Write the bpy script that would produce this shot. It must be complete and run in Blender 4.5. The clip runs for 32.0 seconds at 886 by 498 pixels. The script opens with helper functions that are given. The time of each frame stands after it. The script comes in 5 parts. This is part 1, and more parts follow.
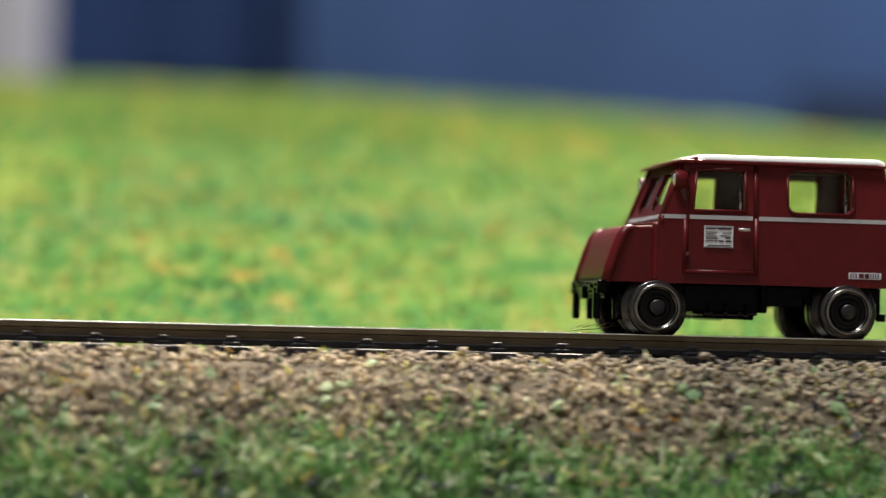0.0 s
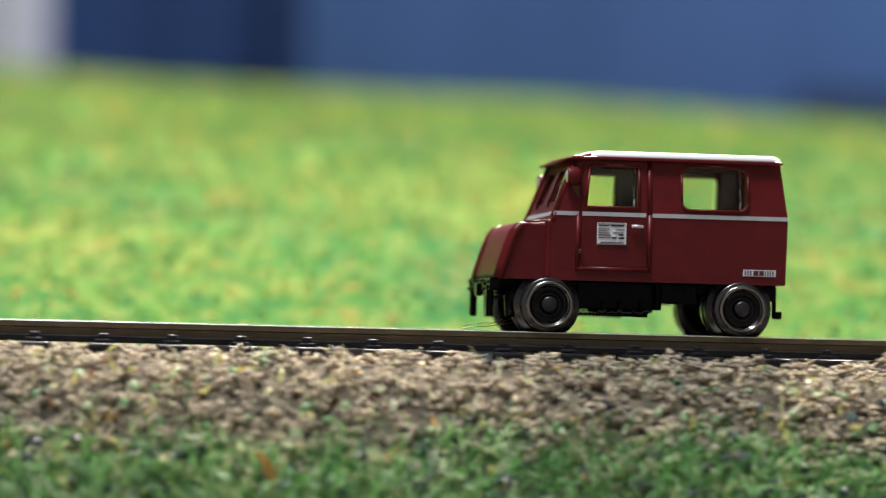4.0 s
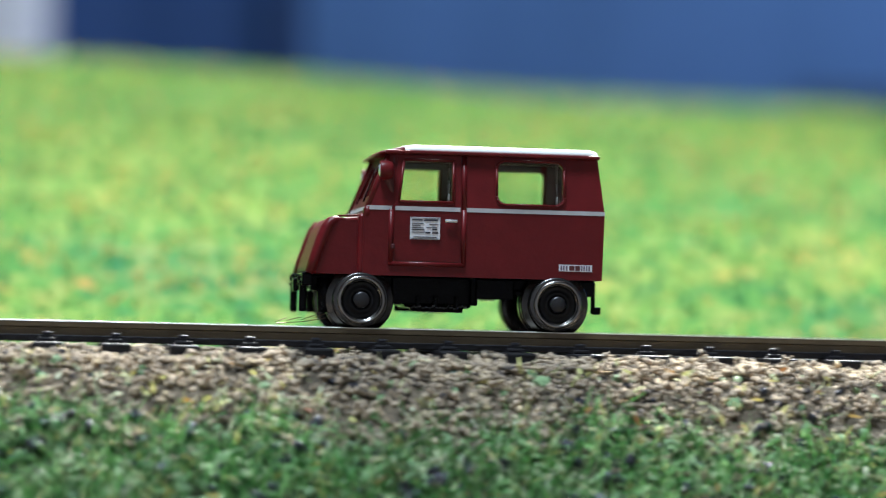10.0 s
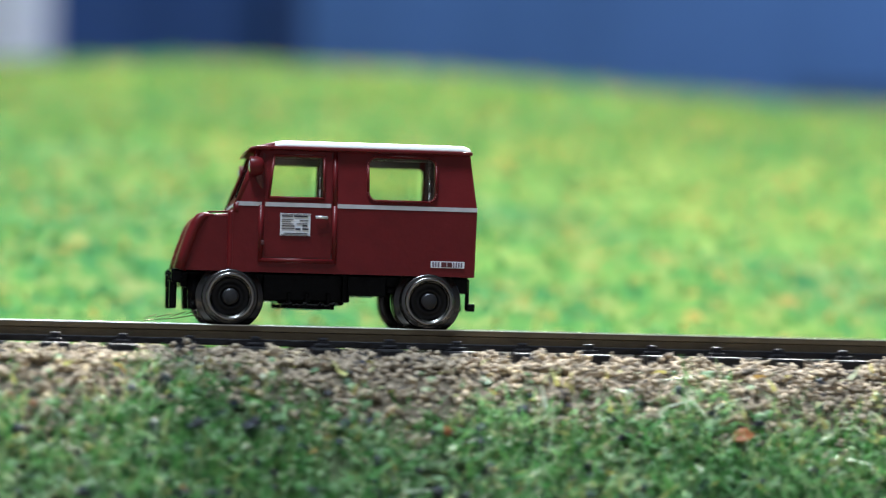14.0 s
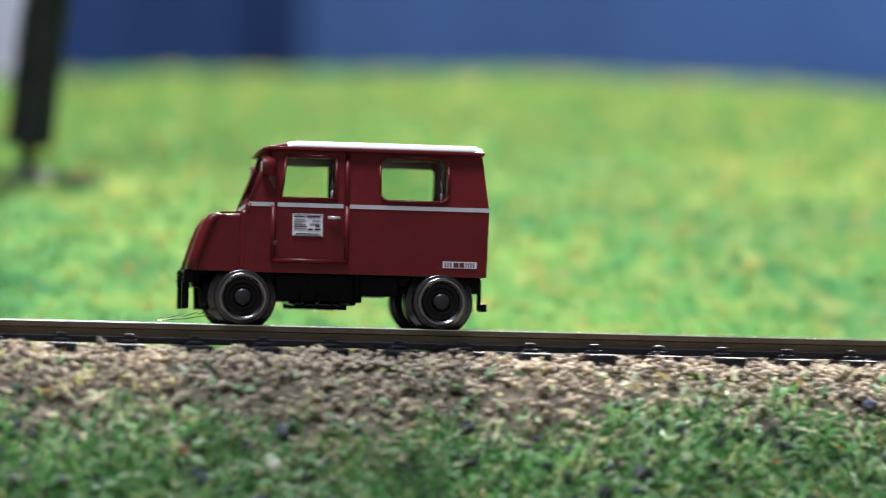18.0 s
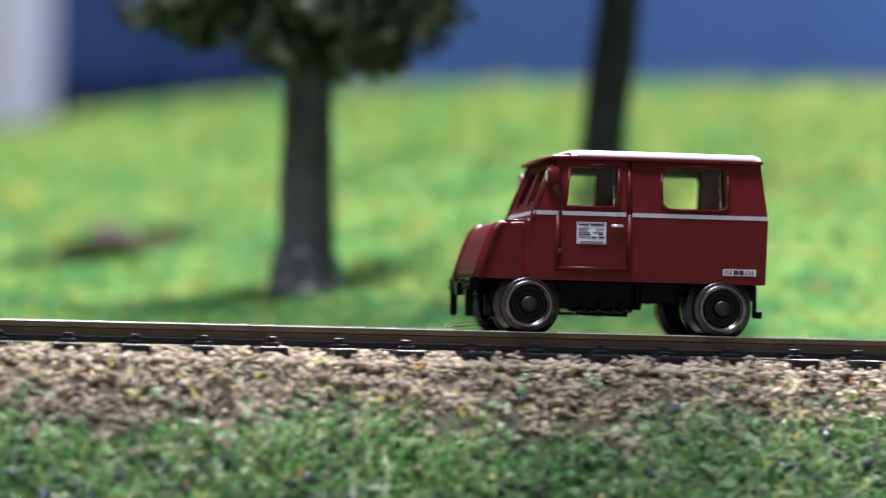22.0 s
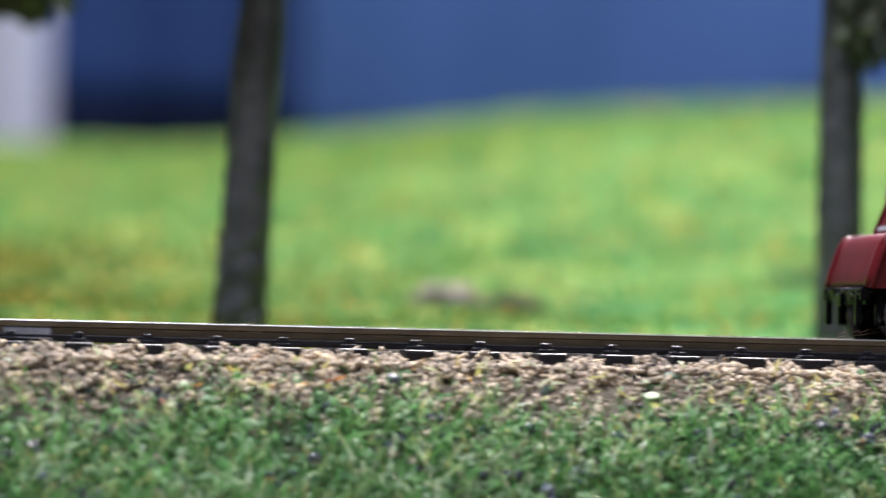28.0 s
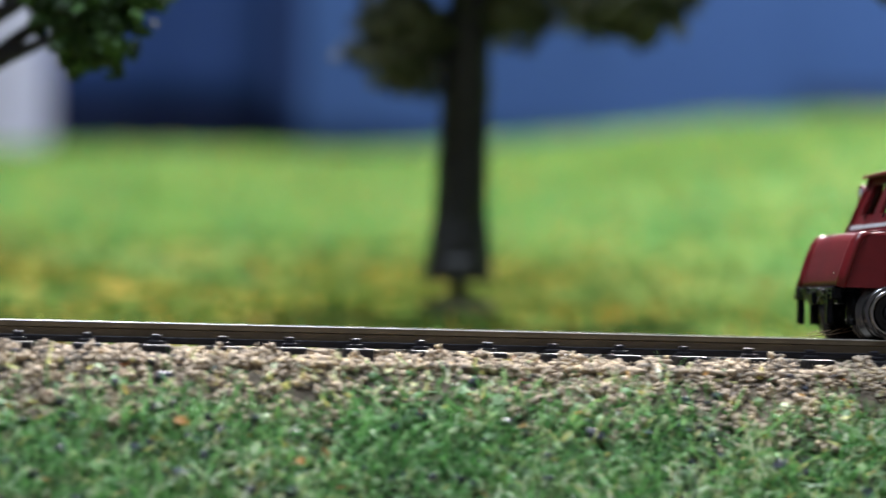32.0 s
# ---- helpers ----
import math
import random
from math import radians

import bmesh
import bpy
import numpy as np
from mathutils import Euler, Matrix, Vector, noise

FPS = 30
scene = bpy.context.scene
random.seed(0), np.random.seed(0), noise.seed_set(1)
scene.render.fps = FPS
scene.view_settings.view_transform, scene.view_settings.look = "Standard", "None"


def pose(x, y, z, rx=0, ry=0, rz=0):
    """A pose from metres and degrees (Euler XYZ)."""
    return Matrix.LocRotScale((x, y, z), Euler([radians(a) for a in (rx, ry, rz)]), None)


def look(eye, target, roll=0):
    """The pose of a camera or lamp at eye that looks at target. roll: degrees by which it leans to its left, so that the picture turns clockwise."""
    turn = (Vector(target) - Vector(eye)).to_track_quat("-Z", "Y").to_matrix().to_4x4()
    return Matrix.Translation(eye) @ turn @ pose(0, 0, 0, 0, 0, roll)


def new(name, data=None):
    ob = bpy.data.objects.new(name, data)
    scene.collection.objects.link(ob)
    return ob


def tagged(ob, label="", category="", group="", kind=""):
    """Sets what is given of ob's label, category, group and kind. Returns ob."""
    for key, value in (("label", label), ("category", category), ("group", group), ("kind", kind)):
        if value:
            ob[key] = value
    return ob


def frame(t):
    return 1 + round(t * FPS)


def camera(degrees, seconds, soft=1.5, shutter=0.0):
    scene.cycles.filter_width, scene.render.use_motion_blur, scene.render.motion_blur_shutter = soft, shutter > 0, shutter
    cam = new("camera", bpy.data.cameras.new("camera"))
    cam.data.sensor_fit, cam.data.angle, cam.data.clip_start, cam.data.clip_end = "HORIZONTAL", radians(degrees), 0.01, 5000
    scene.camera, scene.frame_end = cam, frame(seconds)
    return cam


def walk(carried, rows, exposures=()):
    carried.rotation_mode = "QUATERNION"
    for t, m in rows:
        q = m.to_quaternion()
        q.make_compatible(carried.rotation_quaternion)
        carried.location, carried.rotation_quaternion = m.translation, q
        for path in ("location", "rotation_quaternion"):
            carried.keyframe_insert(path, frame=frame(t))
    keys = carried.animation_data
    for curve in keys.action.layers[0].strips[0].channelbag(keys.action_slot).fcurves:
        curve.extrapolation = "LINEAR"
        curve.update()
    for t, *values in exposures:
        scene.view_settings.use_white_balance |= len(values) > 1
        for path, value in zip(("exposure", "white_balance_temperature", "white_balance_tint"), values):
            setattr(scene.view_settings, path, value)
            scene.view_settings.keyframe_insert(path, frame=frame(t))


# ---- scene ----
# A motor-driven model diorama slides past a fixed camera; the room behind it stands still.
# Lengths of the model are in millimetres, turned into metres by MM. Rail heads are at height 0.
MM = 0.001
SPEED = 23.7          # mm per second, along the track
SECONDS = 32.0
YAW, ROLL, PITCH = 7.6, 1.38, 1.61

cam = camera(18.0, SECONDS, soft=1.15, shutter=0.65)
cam.data.dof.use_dof = True
cam.data.dof.focus_distance = 0.284
cam.data.dof.aperture_fstop = 18.0
EYE = Vector((-37.43, -290.46, 0.2)) * MM
AIM = Vector((math.sin(radians(YAW)) * math.cos(radians(PITCH)), math.cos(radians(YAW)) * math.cos(radians(PITCH)), math.sin(radians(PITCH))))
SIGHT = look(EYE, EYE + AIM, ROLL)
walk(cam, [(0.0, SIGHT), (SECONDS, SIGHT)], [(0.0, -0.38, 7650, 14), (2.0, -0.25, 7350, 14), (4.0, -0.14, 6950, 12), (7.0, -0.05, 6350, 10),
                                              (9.0, 0.0, 6050, 8), (14.0, 0.0, 6050, 8), (17.0, -0.03, 6250, 13), (19.0, 0.0, 6350, 17), (23.0, 0.04, 6300, 21), (28.0, 0.0, 6250, 22), (30.5, 0.0, 6250, 18), (SECONDS, -0.01, 6250, 15)])

# ---- world, lamp of the room and added fill lights ----
world = bpy.data.worlds.new("world")
scene.world = world
world.use_nodes = True
world.node_tree.nodes["Background"].inputs[0].default_value = (0.75, 0.85, 1.0, 1)
world.node_tree.nodes["Background"].inputs[1].default_value = 0.3


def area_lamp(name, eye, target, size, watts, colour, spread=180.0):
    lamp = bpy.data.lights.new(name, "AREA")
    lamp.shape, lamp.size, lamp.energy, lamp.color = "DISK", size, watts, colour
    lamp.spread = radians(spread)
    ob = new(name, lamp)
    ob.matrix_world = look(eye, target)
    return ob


area_lamp("spot_lamp", (0.42, 1.60, 1.75), (0.16, 0.30, 0.0), 0.14, 77.0, (1.0, 0.97, 0.90), 110.0)
# Unseen fill lights added: one brightens the front bank, one the wall cloth.
area_lamp("bank_fill_light", (-0.20, -0.17, 0.86), (0.0, -0.06, 0.0), 0.26, 3.55, (0.77, 0.89, 1.0), 90.0)
area_lamp("cloth_fill_light", (1.2, 1.25, 1.68), (0.9, 2.2, 0.2), 0.6, 36.0, (0.88, 0.94, 1.0))

# ---- materials ----


def material(name, colour, rough=0.6, metal=0.0, spread=0.25, scale=900.0, bump=0.0, bump_scale=2500.0, second=None, coarse=120.0, gloss=0.5):
    """A surface with grain and blotches: colour, varied in value by spread at two sizes, and a fine relief."""
    m = bpy.data.materials.new(name)
    m.use_nodes = True
    nodes, links = m.node_tree.nodes, m.node_tree.links
    bsdf = nodes["Principled BSDF"]
    bsdf.inputs["Roughness"].default_value, bsdf.inputs["Metallic"].default_value = rough, metal
    bsdf.inputs["Specular IOR Level"].default_value = gloss
    coord = nodes.new("ShaderNodeTexCoord")
    fine, wide = nodes.new("ShaderNodeTexNoise"), nodes.new("ShaderNodeTexNoise")
    for tex, size in ((fine, scale), (wide, coarse)):
        tex.inputs["Scale"].default_value, tex.inputs["Detail"].default_value = size, 4.0
        links.new(coord.outputs["Object"], tex.inputs["Vector"])
    add = nodes.new("ShaderNodeMath")
    add.operation = "ADD"
    links.new(fine.outputs["Fac"], add.inputs[0])
    links.new(wide.outputs["Fac"], add.inputs[1])
    ramp = nodes.new("ShaderNodeMapRange")
    ramp.inputs["From Min"].default_value, ramp.inputs["From Max"].default_value = 0.7, 1.3
    links.new(add.outputs[0], ramp.inputs["Value"])
    mix = nodes.new("ShaderNodeMix")
    mix.data_type = "RGBA"
    other = second or tuple(c * (1 + spread) for c in colour)
    mix.inputs["A"].default_value = (*[c * (1 - spread) for c in colour], 1)
    mix.inputs["B"].default_value = (*other, 1)
    links.new(ramp.outputs["Result"], mix.inputs["Factor"])
    links.new(mix.outputs["Result"], bsdf.inputs["Base Color"])
    if bump:
        relief, tex = nodes.new("ShaderNodeBump"), nodes.new("ShaderNodeTexNoise")
        tex.inputs["Scale"].default_value, tex.inputs["Detail"].default_value = bump_scale, 5.0
        relief.inputs["Strength"].default_value, relief.inputs["Distance"].default_value = bump, 0.0003
        links.new(coord.outputs["Object"], tex.inputs["Vector"])
        links.new(tex.outputs["Fac"], relief.inputs["Height"])
        links.new(relief.outputs["Normal"], bsdf.inputs["Normal"])
    return m


DRY_SHADED = (("X", -0.60, -0.72), ("Y", 0.30, 0.20))       # drier, olive turf on the low ground towards one end, tree shade painted in too
LUSH_SHADED = (("X", -0.36, -0.50), ("Y", 2.0, 1.0))         # deeper green turf on that half of the hill, also darkened for tree shade


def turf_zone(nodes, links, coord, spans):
    """1 where the turf is of another, shade-darkened sort, fading along the spans."""
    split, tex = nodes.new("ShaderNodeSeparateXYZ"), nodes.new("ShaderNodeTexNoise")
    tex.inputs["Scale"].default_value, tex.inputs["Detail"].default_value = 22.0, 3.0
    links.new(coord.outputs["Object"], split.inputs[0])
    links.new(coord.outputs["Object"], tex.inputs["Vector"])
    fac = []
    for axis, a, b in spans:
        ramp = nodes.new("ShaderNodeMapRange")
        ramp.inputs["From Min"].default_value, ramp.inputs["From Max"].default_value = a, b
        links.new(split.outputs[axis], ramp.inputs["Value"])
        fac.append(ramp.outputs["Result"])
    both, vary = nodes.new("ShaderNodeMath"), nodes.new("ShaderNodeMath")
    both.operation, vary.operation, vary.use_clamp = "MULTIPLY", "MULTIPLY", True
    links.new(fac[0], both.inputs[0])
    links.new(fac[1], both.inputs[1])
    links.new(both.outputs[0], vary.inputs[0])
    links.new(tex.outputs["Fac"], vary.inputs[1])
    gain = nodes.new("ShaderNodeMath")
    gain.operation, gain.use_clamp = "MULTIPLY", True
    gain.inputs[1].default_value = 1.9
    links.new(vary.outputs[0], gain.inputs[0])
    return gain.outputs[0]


def island_material(name, stops, rough=0.8, bump=0.3, sheen=0.0, patch=0.35, patch_scale=90.0, through_light=0.0, dry=None, gloss=0.5):
    """Loose matter: each grain or fibre takes its colour from the stops, shifted in patches."""
    m = bpy.data.materials.new(name)
    m.use_nodes = True
    nodes, links = m.node_tree.nodes, m.node_tree.links
    bsdf = nodes["Principled BSDF"]
    bsdf.inputs["Roughness"].default_value = rough
    bsdf.inputs["Specular IOR Level"].default_value = gloss
    geo, coord, tex = nodes.new("ShaderNodeNewGeometry"), nodes.new("ShaderNodeTexCoord"), nodes.new("ShaderNodeTexNoise")
    tex.inputs["Scale"].default_value, tex.inputs["Detail"].default_value = patch_scale, 3.0
    links.new(coord.outputs["Object"], tex.inputs["Vector"])
    shift = nodes.new("ShaderNodeMath")
    shift.operation = "MULTIPLY_ADD"
    links.new(tex.outputs["Fac"], shift.inputs[0])
    shift.inputs[1].default_value, shift.inputs[2].default_value = patch * 2, -patch
    add = nodes.new("ShaderNodeMath")
    add.operation, add.use_clamp = "ADD", True
    links.new(geo.outputs["Random Per Island"], add.inputs[0])
    links.new(shift.outputs[0], add.inputs[1])
    ramp = nodes.new("ShaderNodeValToRGB")
    while len(ramp.color_ramp.elements) < len(stops):
        ramp.color_ramp.elements.new(0.5)
    for element, (at, colour) in zip(ramp.color_ramp.elements, stops):
        element.position, element.color = at, (*colour, 1)
    links.new(add.outputs[0], ramp.inputs["Fac"])
    colour = ramp.outputs["Color"]
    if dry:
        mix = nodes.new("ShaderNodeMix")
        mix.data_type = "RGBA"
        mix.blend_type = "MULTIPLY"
        links.new(turf_zone(nodes, links, coord, DRY_SHADED), mix.inputs["Factor"])
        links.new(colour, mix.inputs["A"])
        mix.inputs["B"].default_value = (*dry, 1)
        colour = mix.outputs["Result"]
        deep = nodes.new("ShaderNodeMix")
        deep.data_type = "RGBA"
        deep.blend_type = "MULTIPLY"
        links.new(turf_zone(nodes, links, coord, LUSH_SHADED), deep.inputs["Factor"])
        links.new(colour, deep.inputs["A"])
        deep.inputs["B"].default_value = (0.80, 0.90, 0.78, 1)
        colour = deep.outputs["Result"]
    links.new(colour, bsdf.inputs["Base Color"])
    if bump:
        relief, grain = nodes.new("ShaderNodeBump"), nodes.new("ShaderNodeTexNoise")
        grain.inputs["Scale"].default_value, grain.inputs["Detail"].default_value = 2600.0, 4.0
        relief.inputs["Strength"].default_value, relief.inputs["Distance"].default_value = bump, 0.0004
        links.new(coord.outputs["Object"], grain.inputs["Vector"])
        links.new(grain.outputs["Fac"], relief.inputs["Height"])
        links.new(relief.outputs["Normal"], bsdf.inputs["Normal"])
    if through_light:
        out = nodes["Material Output"]
        leaf, blend = nodes.new("ShaderNodeBsdfTranslucent"), nodes.new("ShaderNodeMixShader")
        links.new(colour, leaf.inputs["Color"])
        blend.inputs[0].default_value = through_light
        links.new(bsdf.outputs[0], blend.inputs[1])
        links.new(leaf.outputs[0], blend.inputs[2])
        links.new(blend.outputs[0], out.inputs["Surface"])
    return m


RED = material("red_paint", (0.110, 0.0082, 0.0100), 0.36, spread=0.14, scale=500, bump=0.12, bump_scale=1800, gloss=0.22)
RED_DARK = material("dark_red_plastic", (0.07, 0.012, 0.014), 0.55, spread=0.2)
WHITE = material("white_roof_paint", (0.88, 0.87, 0.84), 0.5, spread=0.05, bump=0.05)
SILVER = material("silver_stripe_paint", (0.48, 0.48, 0.50), 0.35, 0.3, spread=0.12)
LABEL = material("printed_label", (0.72, 0.74, 0.80), 0.5, spread=0.06)
FADED = material("faded_print", (0.16, 0.13, 0.18), 0.6, spread=0.2)
INK = material("dark_print", (0.03, 0.03, 0.05), 0.6, spread=0.2)
BLACK = material("black_plastic", (0.0025, 0.0025, 0.003), 0.16, spread=0.3, bump=0.4, bump_scale=1600, gloss=0.08)
LINING = material("grey_inner_plastic", (0.15, 0.14, 0.14), 0.22, spread=0.5, scale=350, gloss=0.6)
GLOSS_BLACK = material("wet_black_paint", (0.006, 0.006, 0.007), 0.12, spread=0.3, gloss=0.8)
TYRE = material("nickel_tyre", (0.25, 0.235, 0.22), 0.24, 1.0, spread=0.25, scale=1500, bump=0.08)
DISC = material("dark_wheel_disc", (0.005, 0.005, 0.006), 0.36, 0.0, spread=0.3, gloss=0.22)
TREAD = material("satin_grey_tread", (0.105, 0.10, 0.098), 0.24, 0.9, spread=0.25, scale=1500, bump=0.08)
HUB = material("grey_axle_end", (0.022, 0.021, 0.023), 0.35, 0.3, spread=0.2)
LENS = material("clear_lamp_lens", (0.8, 0.8, 0.82), 0.08, 0.6, spread=0.05)
INSIDE = material("grey_interior", (0.10, 0.095, 0.10), 0.6, spread=0.2)
COPPER = material("bare_copper_wire", (0.14, 0.09, 0.05), 0.4, 0.8)
RAIL = material("bronze_rail_side", (0.20, 0.15, 0.082), 0.42, 0.25, spread=0.45, scale=900, bump=0.25, second=(0.15, 0.115, 0.066))
RAIL_TOP = material("worn_rail_head", (0.66, 0.63, 0.56), 0.34, 1.0, spread=0.15)
SLEEPER = material("black_plastic_sleeper", (0.010, 0.009, 0.011), 0.5, spread=0.35, bump=0.6, bump_scale=1500, gloss=0.22)
JOINER = material("bright_nickel_joiner", (0.36, 0.38, 0.42), 0.25, 1.0, spread=0.15)
# Darker bark copy with crown shade put into its colour.
BARK_SHADED = material("shaded_grey_brown_bark", (0.009, 0.009, 0.010), 0.45, spread=0.5, scale=500, bump=0.9, bump_scale=600, coarse=150, second=(0.03, 0.03, 0.033), gloss=0.3)
BARK_GREY = material("smooth_grey_bark", (0.026, 0.026, 0.028), 0.36, spread=0.5, scale=450, bump=1.0, bump_scale=600, coarse=200, second=(0.088, 0.085, 0.09), gloss=0.7)
PEG = material("dark_plastic_peg", (0.03, 0.028, 0.026), 0.5)
EARTH = material("dark_earth", (0.040, 0.038, 0.022), 0.95, spread=0.5, scale=300, bump=0.9, bump_scale=900, second=(0.085, 0.085, 0.042), gloss=0.05)
ROCK = material("grey_beige_stone", (0.17, 0.135, 0.105), 0.85, spread=0.4, scale=600, bump=0.8, bump_scale=900, second=(0.30, 0.25, 0.20), gloss=0.1)
LEAF_RUST = material("rust_red_leaf", (0.42, 0.12, 0.04), 0.6, spread=0.3, scale=1200)
LEAF_OCHRE = material("ochre_leaf", (0.45, 0.22, 0.05), 0.6, spread=0.3, scale=1200)
FLAKE = material("pale_straw_flake", (0.78, 0.75, 0.60), 0.6, spread=0.2, scale=1200)
WOOD = material("plain_table_wood", (0.22, 0.15, 0.09), 0.5, spread=0.25, scale=60, coarse=9)
PLASTER = material("grey_white_plaster", (0.42, 0.43, 0.47), 0.8, spread=0.05, scale=40, coarse=2)
CEILING = material("white_ceiling_paint", (0.50, 0.51, 0.53), 0.85, spread=0.03, scale=40, coarse=2)
CARPET = material("dark_floor_covering", (0.05, 0.05, 0.06), 0.9, spread=0.2, scale=200, coarse=6)
PILLAR = material("lilac_white_pillar_paint", (0.78, 0.79, 0.92), 0.7, spread=0.04, scale=30, coarse=3)
NAVY = material("dark_blue_cloth", (0.019, 0.059, 0.204), 0.85, spread=0.18, scale=160, coarse=5)
SLATE = material("mid_blue_cloth", (0.060, 0.140, 0.365), 0.85, spread=0.12, scale=160, coarse=4)
# Blue black that paints the shade low on the wall.
DUSK = material("black_blue_wall_shade", (0.004, 0.010, 0.030), 0.9, spread=0.2, scale=160, coarse=5)

MIDBLUE = material("dull_blue_cloth", (0.036, 0.078, 0.25), 0.85, spread=0.12, scale=160, coarse=4)
SHADE_EDGE = material("navy_shade_edge", (0.009, 0.020, 0.075), 0.9, spread=0.2, scale=160, coarse=5)
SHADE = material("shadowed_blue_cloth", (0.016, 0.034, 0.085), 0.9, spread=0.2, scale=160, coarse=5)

GLASS = bpy.data.materials.new("thin_window_glass")
GLASS.use_nodes = True
pane_bsdf = GLASS.node_tree.nodes["Principled BSDF"]
pane_bsdf.inputs["Base Color"].default_value = (0.90, 0.90, 0.84, 1)
pane_bsdf.inputs["Roughness"].default_value = 0.03
pane_bsdf.inputs["Transmission Weight"].default_value = 1.0
pane_bsdf.inputs["IOR"].default_value = 1.10

SOIL = material("dark_green_brown_soil", (0.028, 0.036, 0.020), 0.9, spread=0.5, scale=700, bump=0.8, bump_scale=900, second=(0.07, 0.09, 0.042), gloss=0.1)
# Cork bed, darkened so its colour gives the shadow between granules.
BED = material("shade_brown_cork_bed", (0.075, 0.062, 0.045), 0.95, spread=0.5, scale=900, bump=1.0, bump_scale=1500, second=(0.17, 0.135, 0.095), gloss=0.1)
TURF = bpy.data.materials.new("flocked_turf")
TURF.use_nodes = True


def make_turf(m):
    """Flocked grass: patches of yellow-green, green and blue-green, with specks of straw and orange."""
    nodes, links = m.node_tree.nodes, m.node_tree.links
    bsdf = nodes["Principled BSDF"]
    bsdf.inputs["Roughness"].default_value = 0.85
    bsdf.inputs["Specular IOR Level"].default_value = 0.0
    coord = nodes.new("ShaderNodeTexCoord")

    def noise_of(scale, detail):
        tex = nodes.new("ShaderNodeTexNoise")
        tex.inputs["Scale"].default_value, tex.inputs["Detail"].default_value = scale, detail
        links.new(coord.outputs["Object"], tex.inputs["Vector"])
        return tex.outputs["Fac"]

    def ramp_of(fac, stops):
        ramp = nodes.new("ShaderNodeValToRGB")
        while len(ramp.color_ramp.elements) < len(stops):
            ramp.color_ramp.elements.new(0.5)
        for element, (at, colour) in zip(ramp.color_ramp.elements, stops):
            element.position, element.color = at, (*colour, 1)
        links.new(fac, ramp.inputs["Fac"])
        return ramp.outputs["Color"]

    def blend(fac, a, b):
        mix = nodes.new("ShaderNodeMix")
        mix.data_type = "RGBA"
        links.new(fac, mix.inputs["Factor"])
        links.new(a, mix.inputs["A"])
        links.new(b, mix.inputs["B"])
        return mix.outputs["Result"]

    wide = ramp_of(noise_of(16.0, 4.0), [(0.38, (0.034, 0.119, 0.050)), (0.52, (0.084, 0.197, 0.038)), (0.66, (0.211, 0.254, 0.050))])
    fine = ramp_of(noise_of(240.0, 4.0), [(0.36, (0.025, 0.113, 0.059)), (0.50, (0.084, 0.197, 0.050)), (0.62, (0.272, 0.267, 0.099))])
    half = nodes.new("ShaderNodeValue")
    half.outputs[0].default_value = 0.55
    base = blend(half.outputs[0], wide, fine)
    speck = ramp_of(noise_of(170.0, 2.0), [(0.63, (0, 0, 0)), (0.74, (1, 1, 1))])
    straw = ramp_of(noise_of(60.0, 1.0), [(0.4, (0.339, 0.211, 0.059)), (0.6, (0.307, 0.204, 0.065))])
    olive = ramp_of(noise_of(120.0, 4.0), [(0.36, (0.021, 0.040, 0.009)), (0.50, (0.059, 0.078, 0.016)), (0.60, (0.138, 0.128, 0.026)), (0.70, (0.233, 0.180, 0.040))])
    lush = ramp_of(noise_of(75.0, 5.0), [(0.34, (0.027, 0.101, 0.044)), (0.50, (0.081, 0.188, 0.057)), (0.62, (0.164, 0.243, 0.067)), (0.72, (0.329, 0.309, 0.098))])
    links.new(blend(turf_zone(nodes, links, coord, DRY_SHADED), blend(turf_zone(nodes, links, coord, LUSH_SHADED), blend(speck, base, straw), lush), olive), bsdf.inputs["Base Color"])
    relief = nodes.new("ShaderNodeBump")
    relief.inputs["Strength"].default_value, relief.inputs["Distance"].default_value = 0.8, 0.0012
    links.new(noise_of(500.0, 5.0), relief.inputs["Height"])
    links.new(relief.outputs["Normal"], bsdf.inputs["Normal"])


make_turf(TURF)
BALLAST = island_material("cork_granules", [(0.0, (0.06, 0.055, 0.06)), (0.06, (0.16, 0.135, 0.105)), (0.18, (0.31, 0.25, 0.188)), (0.55, (0.435, 0.342, 0.25)), (0.9, (0.53, 0.425, 0.305)), (1.0, (0.66, 0.52, 0.32))], 0.95, 0.5, patch=0.38, patch_scale=110, gloss=0.15)
CRUMB = island_material("foam_crumbs", [(0.0, (0.014, 0.016, 0.030)), (0.14, (0.03, 0.042, 0.050)), (0.26, (0.13, 0.22, 0.10)), (0.75, (0.20, 0.31, 0.14)), (1.0, (0.40, 0.46, 0.26))], 0.7, 0.5, patch=0.25, patch_scale=110)
FIBRE = island_material("grass_fibres", [(0.0, (0.05, 0.15, 0.045)), (0.3, (0.105, 0.30, 0.075)), (0.6, (0.21, 0.44, 0.14)), (0.84, (0.38, 0.52, 0.28)), (0.95, (0.48, 0.46, 0.15)), (1.0, (0.72, 0.76, 0.58))], 0.45, 0.0, patch=0.4, patch_scale=70, through_light=0.3, gloss=0.15)
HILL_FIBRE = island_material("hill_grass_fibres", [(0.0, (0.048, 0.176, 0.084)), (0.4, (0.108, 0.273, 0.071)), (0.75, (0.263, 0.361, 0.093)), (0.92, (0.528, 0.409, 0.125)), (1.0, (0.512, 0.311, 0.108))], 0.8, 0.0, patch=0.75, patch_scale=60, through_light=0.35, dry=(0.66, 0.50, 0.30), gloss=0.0)
